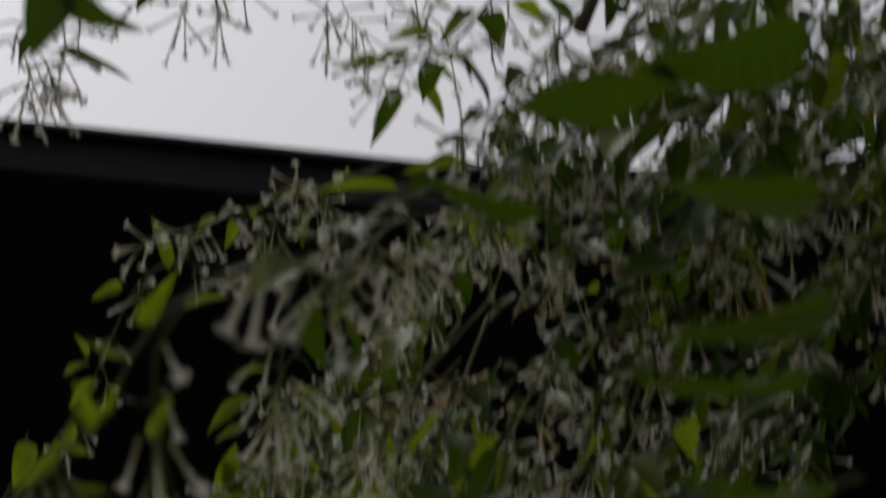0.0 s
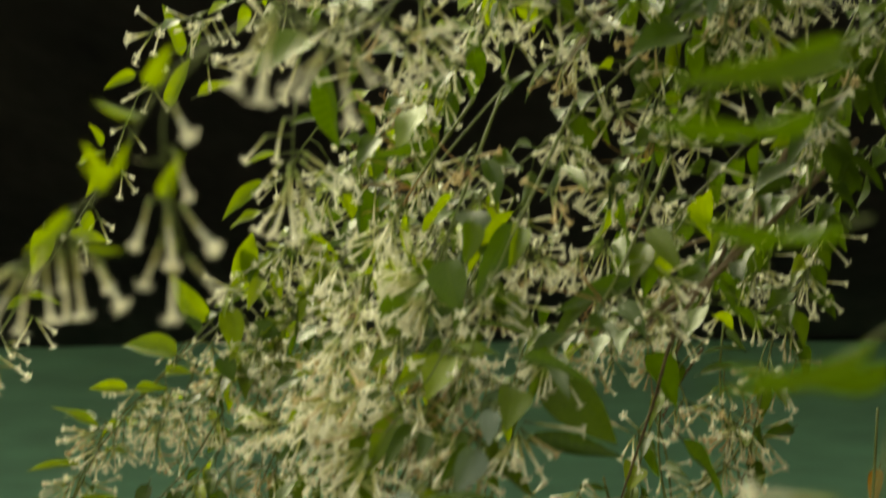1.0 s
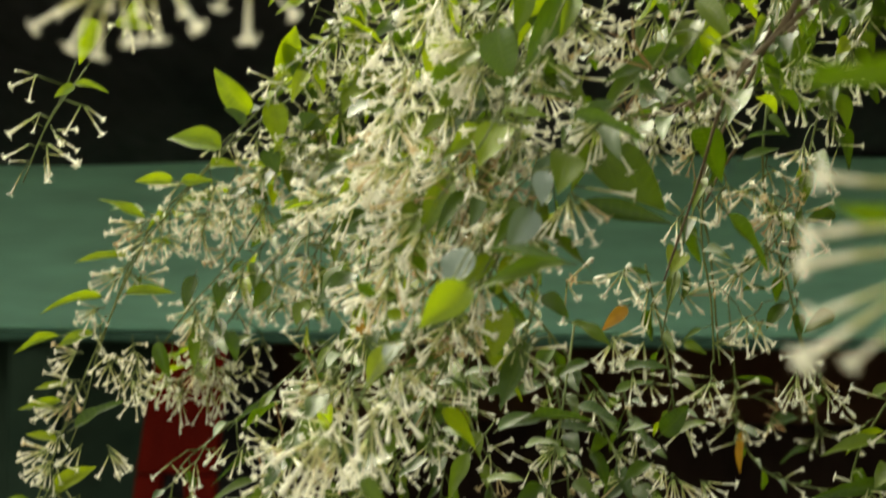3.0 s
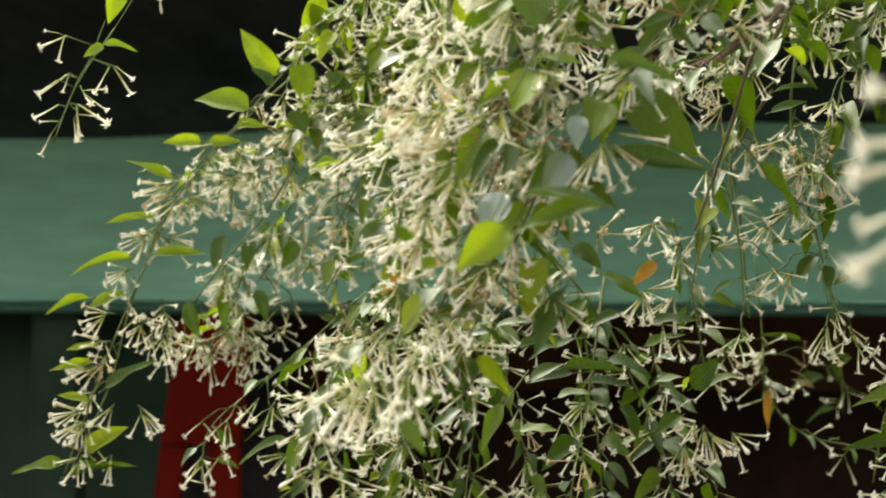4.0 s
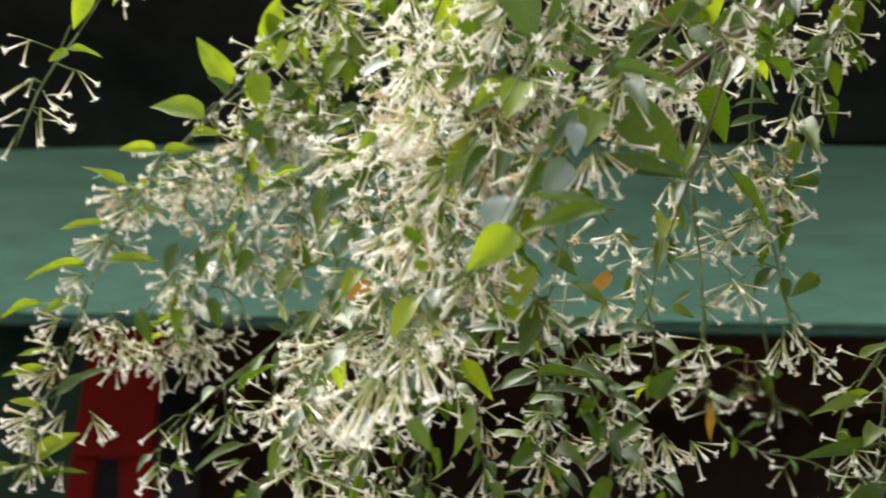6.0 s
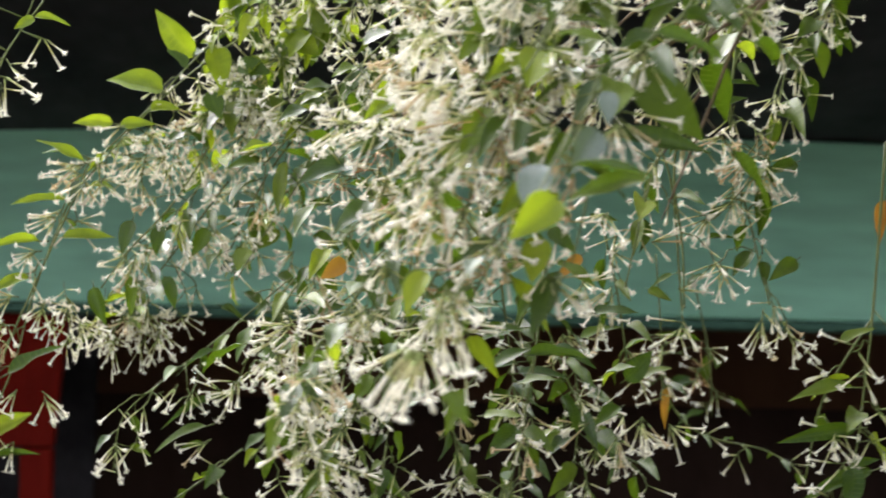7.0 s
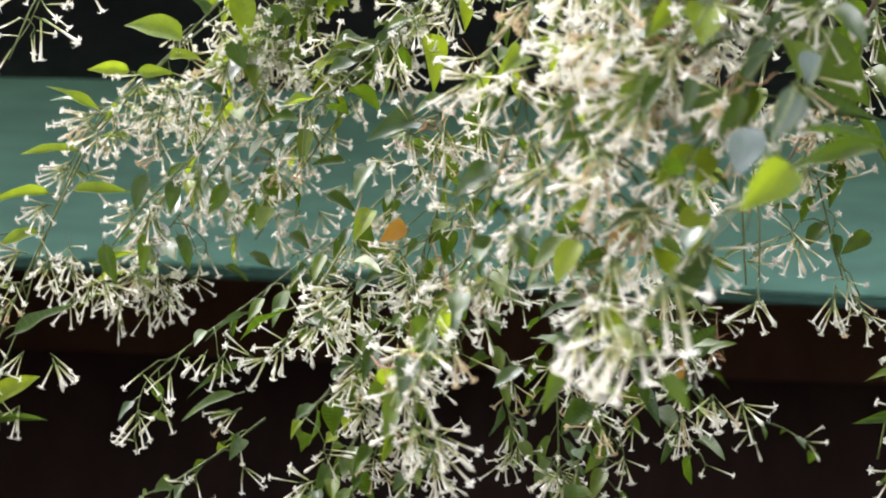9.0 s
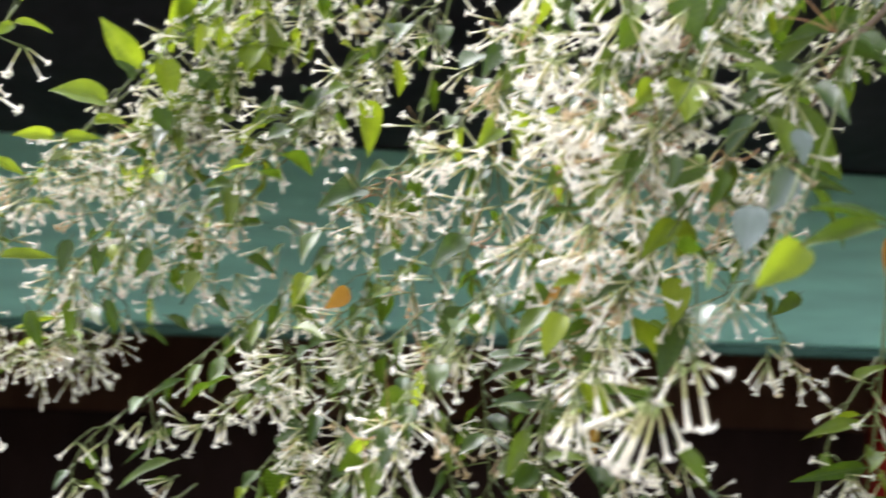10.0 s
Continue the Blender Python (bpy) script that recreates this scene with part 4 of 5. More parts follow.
# upper twig
leaves_at("young",
          (-0.147, 1.751, 1.978, -0.161, 1.733, 2.019, 0.81),
          (-0.156, 1.758, 1.935, -0.141, 1.739, 1.977, 0.72),
          (-0.185, 1.754, 1.963, -0.210, 1.744, 1.951, 0.81),
          (-0.213, 1.764, 1.902, -0.220, 1.749, 1.920, 0.90),
          (-0.203, 1.767, 1.883, -0.225, 1.759, 1.859, 0.90),
          (-0.133, 1.756, 1.945, -0.098, 1.741, 1.959, 0.72),
          (-0.232, 1.767, 1.887, -0.209, 1.752, 1.898, 0.63))
# near sprig
leaves_at("young",
          (-0.046, 0.666, 1.669, -0.053, 0.653, 1.678, 0.58),
          (-0.045, 0.666, 1.671, -0.040, 0.653, 1.678, 0.54),
          (-0.047, 0.667, 1.667, -0.054, 0.654, 1.672, 0.45),
          (-0.058, 0.668, 1.660, -0.067, 0.658, 1.646, 0.58),
          (-0.037, 0.664, 1.690, -0.050, 0.652, 1.690, 0.36),
          (-0.029, 0.667, 1.665, -0.025, 0.653, 1.674, 0.68),
          (-0.054, 0.669, 1.651, -0.043, 0.657, 1.644, 0.45),
          (-0.035, 0.663, 1.699, -0.028, 0.649, 1.708, 0.72), face=(0, -0.6, -0.8))
# right twig
leaves_at("green",
          (0.373, 1.573, 1.488, 0.323, 1.565, 1.490, 0.54),
          (0.376, 1.574, 1.457, 0.316, 1.568, 1.448, 0.45),
          (0.389, 1.575, 1.426, 0.331, 1.570, 1.407, 0.54),
          (0.361, 1.571, 1.522, 0.383, 1.556, 1.535, 0.72),
          (0.372, 1.577, 1.429, 0.389, 1.562, 1.437, 0.63))
# near right
leaves_at("green",
          (0.155, 0.536, 1.685, 0.110, 0.527, 1.669, 0.45),
          (0.149, 0.539, 1.666, 0.104, 0.530, 1.654, 0.40),
          (0.156, 0.543, 1.639, 0.114, 0.534, 1.626, 0.40),
          (0.170, 0.548, 1.605, 0.126, 0.539, 1.593, 0.45), face=(0, -0.6, -0.8))
# near right, lower
leaves_at("green",
          (0.161, 0.536, 1.610, 0.122, 0.526, 1.588, 0.38),
          (0.151, 0.540, 1.565, 0.132, 0.528, 1.564, 0.72), face=(0, -0.6, -0.8))
# top near
leaves_at("green",
          (0.191, 0.731, 1.828, 0.128, 0.726, 1.805, 0.99),
          (0.141, 0.735, 1.815, 0.083, 0.731, 1.787, 0.81),
          (0.197, 0.745, 1.773, 0.139, 0.734, 1.770, 0.63),
          (-0.080, 0.733, 1.845, -0.087, 0.730, 1.809, 1.08),
          (-0.081, 0.735, 1.837, -0.054, 0.728, 1.816, 0.72),
          (0.096, 0.749, 1.764, 0.051, 0.738, 1.764, 0.54), face=(0, -0.6, -0.8))
# hanging
leaves_at("old",
          (0.348, 2.120, 1.487, 0.338, 2.110, 1.446, 0.50))
# yellowed
leaves_at("old",
          (0.199, 1.780, 1.595, 0.177, 1.770, 1.576, 0.89), face=(0, -0.9, 0.4))
# withered
leaves_at("old",
          (0.402, 1.591, 1.632, 0.391, 1.582, 1.601, 0.72))
# yellowed, lower
leaves_at("old",
          (-0.009, 1.630, 1.576, -0.027, 1.620, 1.562, 1.26), face=(0, -0.9, 0.4))
# mid hanging
clusters_at((-0.058, 1.271, 1.477, -0.39, 0.17, -0.90, 0.95),
            (-0.057, 1.271, 1.479, 0.20, -0.20, -0.96, 0.95))
# top
clusters_at((-0.081, 1.158, 2.002, -0.17, 0.25, -0.95, 1.10),
            (-0.065, 1.158, 1.999, 0.13, 0.24, -0.96, 1.00),
            (0.003, 1.155, 2.004, -0.17, 0.25, -0.95, 1.00),
            (0.007, 1.156, 2.001, 0.51, 0.20, -0.83, 1.00),
            (0.037, 1.165, 1.964, -0.34, 0.24, -0.91, 1.00),
            (0.134, 1.154, 1.995, -0.07, 0.25, -0.97, 1.20),
            (-0.174, 1.169, 1.965, 0.13, 0.24, -0.96, 1.20),
            (-0.167, 1.171, 1.959, 0.40, 0.22, -0.89, 1.00))
# left mass
clusters_at((-0.266, 2.003, 1.555, -0.31, 0.07, -0.95, 0.90),
            (-0.258, 2.004, 1.544, -0.00, -0.13, -0.99, 0.95),
            (-0.228, 2.003, 1.544, -0.10, -0.22, -0.97, 1.00),
            (-0.250, 2.002, 1.571, 0.21, -0.15, -0.97, 0.90),
            (-0.212, 2.002, 1.566, -0.19, -0.12, -0.97, 1.00),
            (-0.245, 2.003, 1.555, -0.10, 0.07, -0.99, 1.00),
            (-0.218, 2.003, 1.550, 0.00, -0.03, -1.00, 1.00),
            (-0.191, 2.002, 1.555, 0.10, 0.07, -0.99, 1.00),
            (-0.163, 2.002, 1.550, 0.29, 0.06, -0.96, 1.00),
            (-0.239, 2.005, 1.528, -0.40, -0.13, -0.91, 1.00),
            (-0.207, 2.004, 1.528, 0.19, -0.13, -0.97, 1.00),
            (-0.174, 2.003, 1.534, -0.10, -0.13, -0.99, 1.00),
            (-0.147, 2.002, 1.550, 0.60, 0.05, -0.80, 0.90))
# hanging bunch
bunch_at([(-0.253, 1.674, 1.781), (-0.265, 1.677, 1.751), (-0.276, 1.678, 1.731), (-0.285, 1.680, 1.708), (-0.296, 1.681, 1.690)],
         (-0.283, 1.672, 1.768, -0.308, 1.679, 1.759),
         (-0.286, 1.678, 1.769, -0.292, 1.672, 1.748),
         (-0.290, 1.673, 1.770, -0.300, 1.667, 1.772),
         (-0.249, 1.674, 1.744, -0.259, 1.670, 1.722),
         (-0.246, 1.675, 1.744, -0.233, 1.682, 1.723),
         (-0.244, 1.675, 1.744, -0.230, 1.669, 1.732),
         (-0.284, 1.681, 1.738, -0.309, 1.683, 1.720),
         (-0.290, 1.675, 1.733, -0.306, 1.672, 1.722),
         (-0.291, 1.683, 1.714, -0.308, 1.675, 1.700),
         (-0.282, 1.678, 1.739, -0.286, 1.679, 1.723),
         (-0.275, 1.680, 1.714, -0.249, 1.669, 1.698),
         (-0.276, 1.681, 1.713, -0.274, 1.684, 1.685),
         (-0.291, 1.680, 1.700, -0.304, 1.674, 1.700),
         (-0.296, 1.683, 1.691, -0.307, 1.688, 1.672))
# near bunch
bunch_at([(0.023, 0.634, 1.710), (0.001, 0.640, 1.714), (-0.015, 0.651, 1.709), (-0.027, 0.662, 1.703), (-0.037, 0.664, 1.689), (-0.046, 0.666, 1.669), (-0.058, 0.668, 1.659), (-0.067, 0.669, 1.649), (-0.074, 0.670, 1.643)],
         (-0.073, 0.668, 1.642, -0.086, 0.668, 1.634),
         (-0.072, 0.671, 1.642, -0.082, 0.662, 1.624),
         (-0.070, 0.670, 1.643, -0.075, 0.678, 1.624),
         (-0.066, 0.670, 1.648, -0.064, 0.669, 1.627),
         (-0.063, 0.672, 1.649, -0.059, 0.667, 1.636),
         (-0.057, 0.667, 1.650, -0.055, 0.675, 1.628),
         (-0.058, 0.666, 1.651, -0.053, 0.674, 1.643),
         (-0.054, 0.672, 1.650, -0.045, 0.668, 1.636),
         (-0.049, 0.670, 1.645, -0.041, 0.661, 1.628),
         (-0.065, 0.666, 1.651, -0.069, 0.673, 1.637),
         (-0.076, 0.672, 1.643, -0.093, 0.671, 1.632),
         (-0.060, 0.666, 1.648, -0.058, 0.673, 1.628))
# near bunch
bunch_at([(-0.015, 0.651, 1.709), (-0.025, 0.653, 1.697), (-0.029, 0.654, 1.685), (-0.027, 0.657, 1.662)],
         (-0.033, 0.660, 1.663, -0.035, 0.654, 1.646),
         (-0.028, 0.659, 1.665, -0.025, 0.652, 1.642),
         (-0.025, 0.658, 1.650, -0.023, 0.654, 1.626),
         (-0.023, 0.657, 1.661, -0.013, 0.648, 1.646),
         (-0.021, 0.658, 1.645, -0.010, 0.654, 1.633),
         (-0.028, 0.655, 1.650, -0.034, 0.663, 1.636),
         (-0.027, 0.657, 1.693, -0.021, 0.645, 1.679),
         (-0.026, 0.656, 1.678, -0.020, 0.654, 1.662),
         (-0.033, 0.655, 1.673, -0.037, 0.654, 1.674))
# mid bunch
bunch_at([(0.120, 1.110, 1.845), (0.054, 1.012, 1.832), (0.008, 0.974, 1.784), (-0.004, 0.966, 1.769), (-0.006, 0.958, 1.753), (-0.007, 0.961, 1.730)],
         (-0.019, 0.961, 1.746, -0.027, 0.953, 1.732),
         (-0.011, 0.961, 1.754, -0.016, 0.957, 1.734),
         (-0.012, 0.960, 1.733, -0.024, 0.961, 1.719),
         (-0.008, 0.958, 1.732, -0.006, 0.956, 1.698),
         (-0.003, 0.959, 1.735, 0.014, 0.954, 1.719),
         (-0.009, 0.963, 1.723, -0.020, 0.960, 1.701),
         (-0.005, 0.960, 1.730, 0.006, 0.957, 1.701),
         (-0.002, 0.959, 1.722, -0.001, 0.965, 1.699),
         (-0.008, 0.964, 1.728, -0.012, 0.959, 1.698),
         (-0.002, 0.962, 1.739, 0.018, 0.955, 1.722))
# top bunch
bunch_at([(0.148, 1.091, 1.835), (0.083, 0.915, 1.805), (0.043, 0.760, 1.770), (0.029, 0.672, 1.722), (0.023, 0.634, 1.710)],
         (0.005, 0.633, 1.716, -0.007, 0.637, 1.691),
         (0.006, 0.634, 1.718, 0.000, 0.638, 1.688),
         (0.021, 0.638, 1.705, 0.007, 0.638, 1.693),
         (0.022, 0.632, 1.706, 0.014, 0.629, 1.689),
         (0.024, 0.634, 1.706, 0.029, 0.633, 1.682),
         (0.026, 0.637, 1.709, 0.034, 0.637, 1.695),
         (0.030, 0.633, 1.715, 0.039, 0.628, 1.706),
         (0.016, 0.631, 1.712, 0.010, 0.634, 1.701))
# front bunch
bunch_at([(0.060, 0.994, 1.603), (0.032, 0.974, 1.553), (0.006, 0.972, 1.523), (-0.014, 0.979, 1.501)],
         (-0.017, 0.976, 1.498, -0.041, 0.991, 1.485),
         (-0.014, 0.981, 1.498, -0.037, 0.975, 1.474),
         (-0.014, 0.980, 1.497, -0.030, 0.977, 1.470),
         (-0.010, 0.982, 1.496, -0.016, 0.985, 1.467),
         (-0.011, 0.977, 1.497, -0.006, 0.978, 1.475),
         (-0.003, 0.975, 1.516, -0.012, 0.971, 1.498),
         (-0.001, 0.974, 1.514, -0.001, 0.972, 1.485),
         (0.003, 0.973, 1.516, 0.015, 0.978, 1.487),
         (0.006, 0.975, 1.516, 0.014, 0.959, 1.509),
         (-0.015, 0.978, 1.504, -0.029, 0.988, 1.507),
         (-0.012, 0.981, 1.498, -0.023, 0.982, 1.472),
         (-0.009, 0.979, 1.502, 0.001, 0.977, 1.480))
# single boughs, leaf by leaf
# upper side of the far twig
leaves_at("young",
          (-0.135, 1.935, 1.775, -0.175, 1.923, 1.813, 0.92),
          (-0.162, 1.935, 1.743, -0.208, 1.923, 1.762, 1.41),
          (-0.106, 1.935, 1.811, -0.098, 1.923, 1.857, 1.10),
          (-0.091, 1.935, 1.818, -0.109, 1.923, 1.841, 1.45),
          (-0.118, 1.935, 1.787, -0.103, 1.923, 1.745, 1.23),
          (-0.068, 1.935, 1.837, -0.087, 1.923, 1.821, 1.73),
          (-0.045, 1.935, 1.845, -0.021, 1.923, 1.833, 1.14),
          (-0.050, 1.935, 1.800, -0.025, 1.923, 1.777, 1.64),
          (-0.173, 1.935, 1.726, -0.148, 1.923, 1.731, 1.01),
          (-0.206, 1.935, 1.712, -0.240, 1.923, 1.715, 0.86),
          (-0.200, 1.935, 1.711, -0.168, 1.923, 1.714, 0.72), face=(0, -0.9, 0.3))
# lower side of the far twig
leaves_at("young",
          (-0.229, 1.930, 1.675, -0.272, 1.918, 1.698, 0.59),
          (-0.244, 1.930, 1.641, -0.294, 1.918, 1.639, 0.58),
          (-0.225, 1.930, 1.654, -0.201, 1.918, 1.654, 1.01),
          (-0.267, 1.930, 1.603, -0.326, 1.918, 1.601, 0.41),
          (-0.248, 1.930, 1.607, -0.200, 1.918, 1.609, 0.63),
          (-0.306, 1.930, 1.567, -0.348, 1.918, 1.557, 0.46),
          (-0.275, 1.930, 1.570, -0.310, 1.918, 1.563, 0.86),
          (-0.297, 1.930, 1.523, -0.326, 1.918, 1.520, 0.71),
          (-0.302, 1.930, 1.509, -0.342, 1.918, 1.502, 0.53),
          (-0.306, 1.930, 1.473, -0.332, 1.918, 1.479, 0.86),
          (-0.307, 1.930, 1.426, -0.270, 1.918, 1.454, 0.99), face=(0, -0.75, 0.6))
# foot of the far twig
leaves_at("green",
          (-0.291, 1.930, 1.484, -0.245, 1.918, 1.515, 0.58),
          (-0.326, 1.930, 1.416, -0.375, 1.918, 1.410, 0.52),
          (-0.322, 1.930, 1.404, -0.262, 1.918, 1.421, 0.34),
          (-0.096, 1.930, 1.769, -0.066, 1.918, 1.765, 1.47),
          (-0.102, 1.930, 1.749, -0.075, 1.918, 1.754, 0.76),
          (-0.097, 1.930, 1.804, -0.074, 1.918, 1.790, 1.08),
          (-0.036, 1.930, 1.820, -0.010, 1.918, 1.804, 1.67),
          (-0.120, 1.930, 1.743, -0.111, 1.918, 1.718, 1.49),
          (-0.050, 1.930, 1.683, -0.058, 1.918, 1.634, 0.61),
          (-0.083, 1.930, 1.603, -0.089, 1.918, 1.582, 1.47), face=(0, -0.75, 0.6))
# shaded side of the far twig
leaves_at("green",
          (-0.220, 1.960, 1.565, -0.210, 1.948, 1.529, 0.83),
          (-0.188, 1.960, 1.576, -0.183, 1.948, 1.540, 0.70),
          (-0.157, 1.960, 1.576, -0.140, 1.948, 1.552, 1.03),
          (-0.160, 1.960, 1.623, -0.170, 1.948, 1.598, 1.11),
          (-0.077, 1.960, 1.733, -0.050, 1.948, 1.744, 1.19),
          (-0.187, 1.960, 1.627, -0.198, 1.948, 1.595, 1.02),
          (-0.119, 1.960, 1.622, -0.131, 1.948, 1.595, 1.02),
          (-0.098, 1.960, 1.697, -0.071, 1.948, 1.685, 1.21),
          (-0.141, 1.960, 1.713, -0.119, 1.948, 1.696, 1.22),
          (-0.013, 1.960, 1.756, -0.034, 1.948, 1.732, 1.12), face=(0, -0.75, 0.6))
# low twig
leaves_at("green",
          (-0.103, 1.800, 1.509, -0.143, 1.788, 1.497, 0.35),
          (-0.095, 1.800, 1.470, -0.156, 1.788, 1.456, 0.30),
          (-0.112, 1.800, 1.444, -0.158, 1.788, 1.430, 0.61),
          (-0.114, 1.800, 1.429, -0.135, 1.788, 1.427, 0.72), face=(0, -0.6, 0.8))
# wet upturned
leaves_at("wet",
          (-0.141, 1.930, 1.765, -0.156, 1.918, 1.782, 1.30),
          (-0.228, 1.930, 1.658, -0.246, 1.918, 1.641, 1.08), face=(0, -0.66, 0.75))
# broad leaves of the bough
leaves_at("green",
          (0.068, 1.170, 1.722, 0.071, 1.158, 1.689, 1.43),
          (0.106, 1.170, 1.744, 0.085, 1.158, 1.699, 0.73),
          (0.172, 1.170, 1.713, 0.128, 1.158, 1.696, 0.54),
          (0.099, 1.000, 1.651, 0.134, 0.988, 1.643, 0.50),
          (0.121, 1.170, 1.657, 0.164, 1.158, 1.624, 1.10),
          (0.112, 1.170, 1.623, 0.167, 1.158, 1.615, 0.55),
          (0.077, 1.170, 1.628, 0.065, 1.158, 1.599, 1.16),
          (0.043, 1.170, 1.702, 0.035, 1.158, 1.680, 1.31),
          (0.082, 1.170, 1.743, 0.078, 1.158, 1.719, 1.10),
          (0.085, 1.170, 1.686, 0.115, 1.158, 1.684, 0.40), face=(0, -0.9, 0.35))
# wet leaves of the bough
leaves_at("wet",
          (0.102, 1.150, 1.650, 0.078, 1.138, 1.618, 0.62),
          (0.058, 1.150, 1.628, 0.056, 1.138, 1.608, 0.94), face=(0, -0.66, 0.75))
# wet leaf at the front
leaves_at("wet",
          (0.018, 1.000, 1.541, 0.013, 0.988, 1.535, 1.75), face=(0, -0.66, 0.75))
# glossy leaf of the bough
leaves_at("green",
          (0.057, 0.980, 1.584, 0.099, 0.968, 1.582, 0.54),
          (0.090, 1.210, 1.549, 0.070, 1.198, 1.511, 0.80),
          (0.068, 1.100, 1.665, 0.095, 1.088, 1.665, 0.54), face=(0, -0.6, 0.8))
# bright leaves at the front
leaves_at("young",
          (0.050, 0.968, 1.568, 0.029, 0.958, 1.548, 1.25), face=(0, -0.97, 0.2))
# young leaves of the bough
leaves_at("young",
          (0.011, 1.180, 1.544, -0.005, 1.168, 1.525, 1.22),
          (0.072, 1.180, 1.566, 0.070, 1.168, 1.539, 1.19),
          (0.022, 1.180, 1.563, 0.001, 1.168, 1.559, 1.02),
          (0.078, 1.180, 1.596, 0.072, 1.168, 1.573, 1.20),
          (0.059, 1.180, 1.669, 0.045, 1.168, 1.651, 1.24), face=(0, -0.9, 0.4))
# low leaves of the bough
leaves_at("green",
          (0.032, 1.400, 1.477, 0.012, 1.388, 1.466, 0.96),
          (0.040, 1.400, 1.495, 0.060, 1.388, 1.494, 1.08),
          (0.099, 1.400, 1.503, 0.141, 1.388, 1.506, 0.49),
          (0.071, 1.400, 1.463, 0.095, 1.388, 1.468, 0.91),
          (0.059, 1.400, 1.481, 0.045, 1.388, 1.452, 0.73),
          (0.096, 1.400, 1.485, 0.116, 1.388, 1.493, 0.97),
          (0.078, 1.400, 1.496, 0.096, 1.388, 1.511, 1.02),
          (0.137, 1.400, 1.541, 0.116, 1.388, 1.534, 0.97), face=(0, -0.7, 0.7))
# leaves beside the way
leaves_at("green",
          (0.294, 1.630, 1.631, 0.260, 1.618, 1.609, 0.50),
          (0.344, 1.630, 1.587, 0.321, 1.618, 1.570, 0.91),
          (0.316, 1.630, 1.585, 0.315, 1.618, 1.566, 1.03),
          (0.311, 1.630, 1.769, 0.331, 1.618, 1.775, 1.42),
          (0.287, 1.630, 1.759, 0.331, 1.618, 1.755, 0.38),
          (0.332, 1.630, 1.740, 0.352, 1.618, 1.749, 1.66),
          (0.276, 1.630, 1.720, 0.309, 1.618, 1.729, 0.47),
          (0.273, 1.630, 1.704, 0.300, 1.618, 1.713, 0.70),
          (0.322, 1.630, 1.702, 0.348, 1.618, 1.693, 0.85),
          (0.264, 1.630, 1.787, 0.281, 1.618, 1.799, 0.99), face=(0, -0.75, 0.65))
# dark leaves beside the way
leaves_at("green",
          (0.232, 1.660, 1.562, 0.248, 1.648, 1.553, 0.82),
          (0.263, 1.660, 1.566, 0.274, 1.648, 1.577, 1.30),
          (0.183, 1.660, 1.617, 0.204, 1.648, 1.621, 0.68),
          (0.215, 1.660, 1.490, 0.236, 1.648, 1.510, 1.24),
          (0.129, 1.660, 1.493, 0.169, 1.648, 1.498, 0.61),
          (0.379, 2.120, 1.534, 0.334, 2.108, 1.543, 0.34),
          (0.178, 1.660, 1.522, 0.208, 1.648, 1.535, 0.69),
          (0.351, 1.660, 1.667, 0.326, 1.648, 1.657, 1.05),
          (0.278, 1.660, 1.603, 0.298, 1.648, 1.606, 0.60), face=(0, -0.75, 0.65))
# behind, above the roof edge's lip
leaves_at("green",
          (-0.086, 2.120, 1.611, -0.105, 2.108, 1.587, 0.98),
          (-0.049, 2.120, 1.634, -0.074, 2.108, 1.611, 0.91),
          (-0.039, 2.120, 1.613, -0.038, 2.108, 1.640, 0.65),
          (0.017, 2.120, 1.632, 0.023, 2.108, 1.646, 1.17),
          (0.006, 2.120, 1.663, -0.030, 2.108, 1.659, 0.78),
          (-0.147, 2.120, 1.576, -0.172, 2.108, 1.562, 0.91),
          (-0.082, 2.120, 1.570, -0.058, 2.108, 1.560, 0.91),
          (-0.105, 2.120, 1.556, -0.081, 2.108, 1.544, 0.78),
          (-0.017, 2.120, 1.568, 0.007, 2.108, 1.553, 0.78),
          (-0.164, 2.120, 1.608, -0.174, 2.108, 1.628, 0.78),
          (-0.112, 2.120, 1.644, -0.092, 2.108, 1.639, 0.65), face=(0, -0.75, 0.65))
sprays_at(
          (-0.033, 2.140, 1.614, -0.80, -0.12, -0.60, 0.0240, 6, 30),
          (-0.016, 2.140, 1.615, 0.70, -0.12, -0.70, 0.0240, 6, 30),
          (-0.053, 2.140, 1.584, 0.10, -0.12, -1.00, 0.0240, 6, 30),
          (-0.023, 2.140, 1.589, 0.60, -0.12, -0.70, 0.0240, 6, 30),
          (0.027, 2.140, 1.638, -0.60, -0.12, -0.70, 0.0240, 6, 30),
          (0.032, 2.140, 1.621, 0.30, -0.12, -1.00, 0.0240, 5, 30),
          (-0.130, 2.140, 1.611, -0.20, -0.12, -1.00, 0.0240, 5, 30),
          (-0.118, 2.140, 1.632, 0.50, -0.12, -0.80, 0.0240, 5, 30),
          (-0.002, 2.140, 1.581, -0.30, -0.12, -1.00, 0.0240, 5, 30),
          (-0.076, 2.140, 1.647, 0.20, -0.12, -1.00, 0.0240, 4, 30))
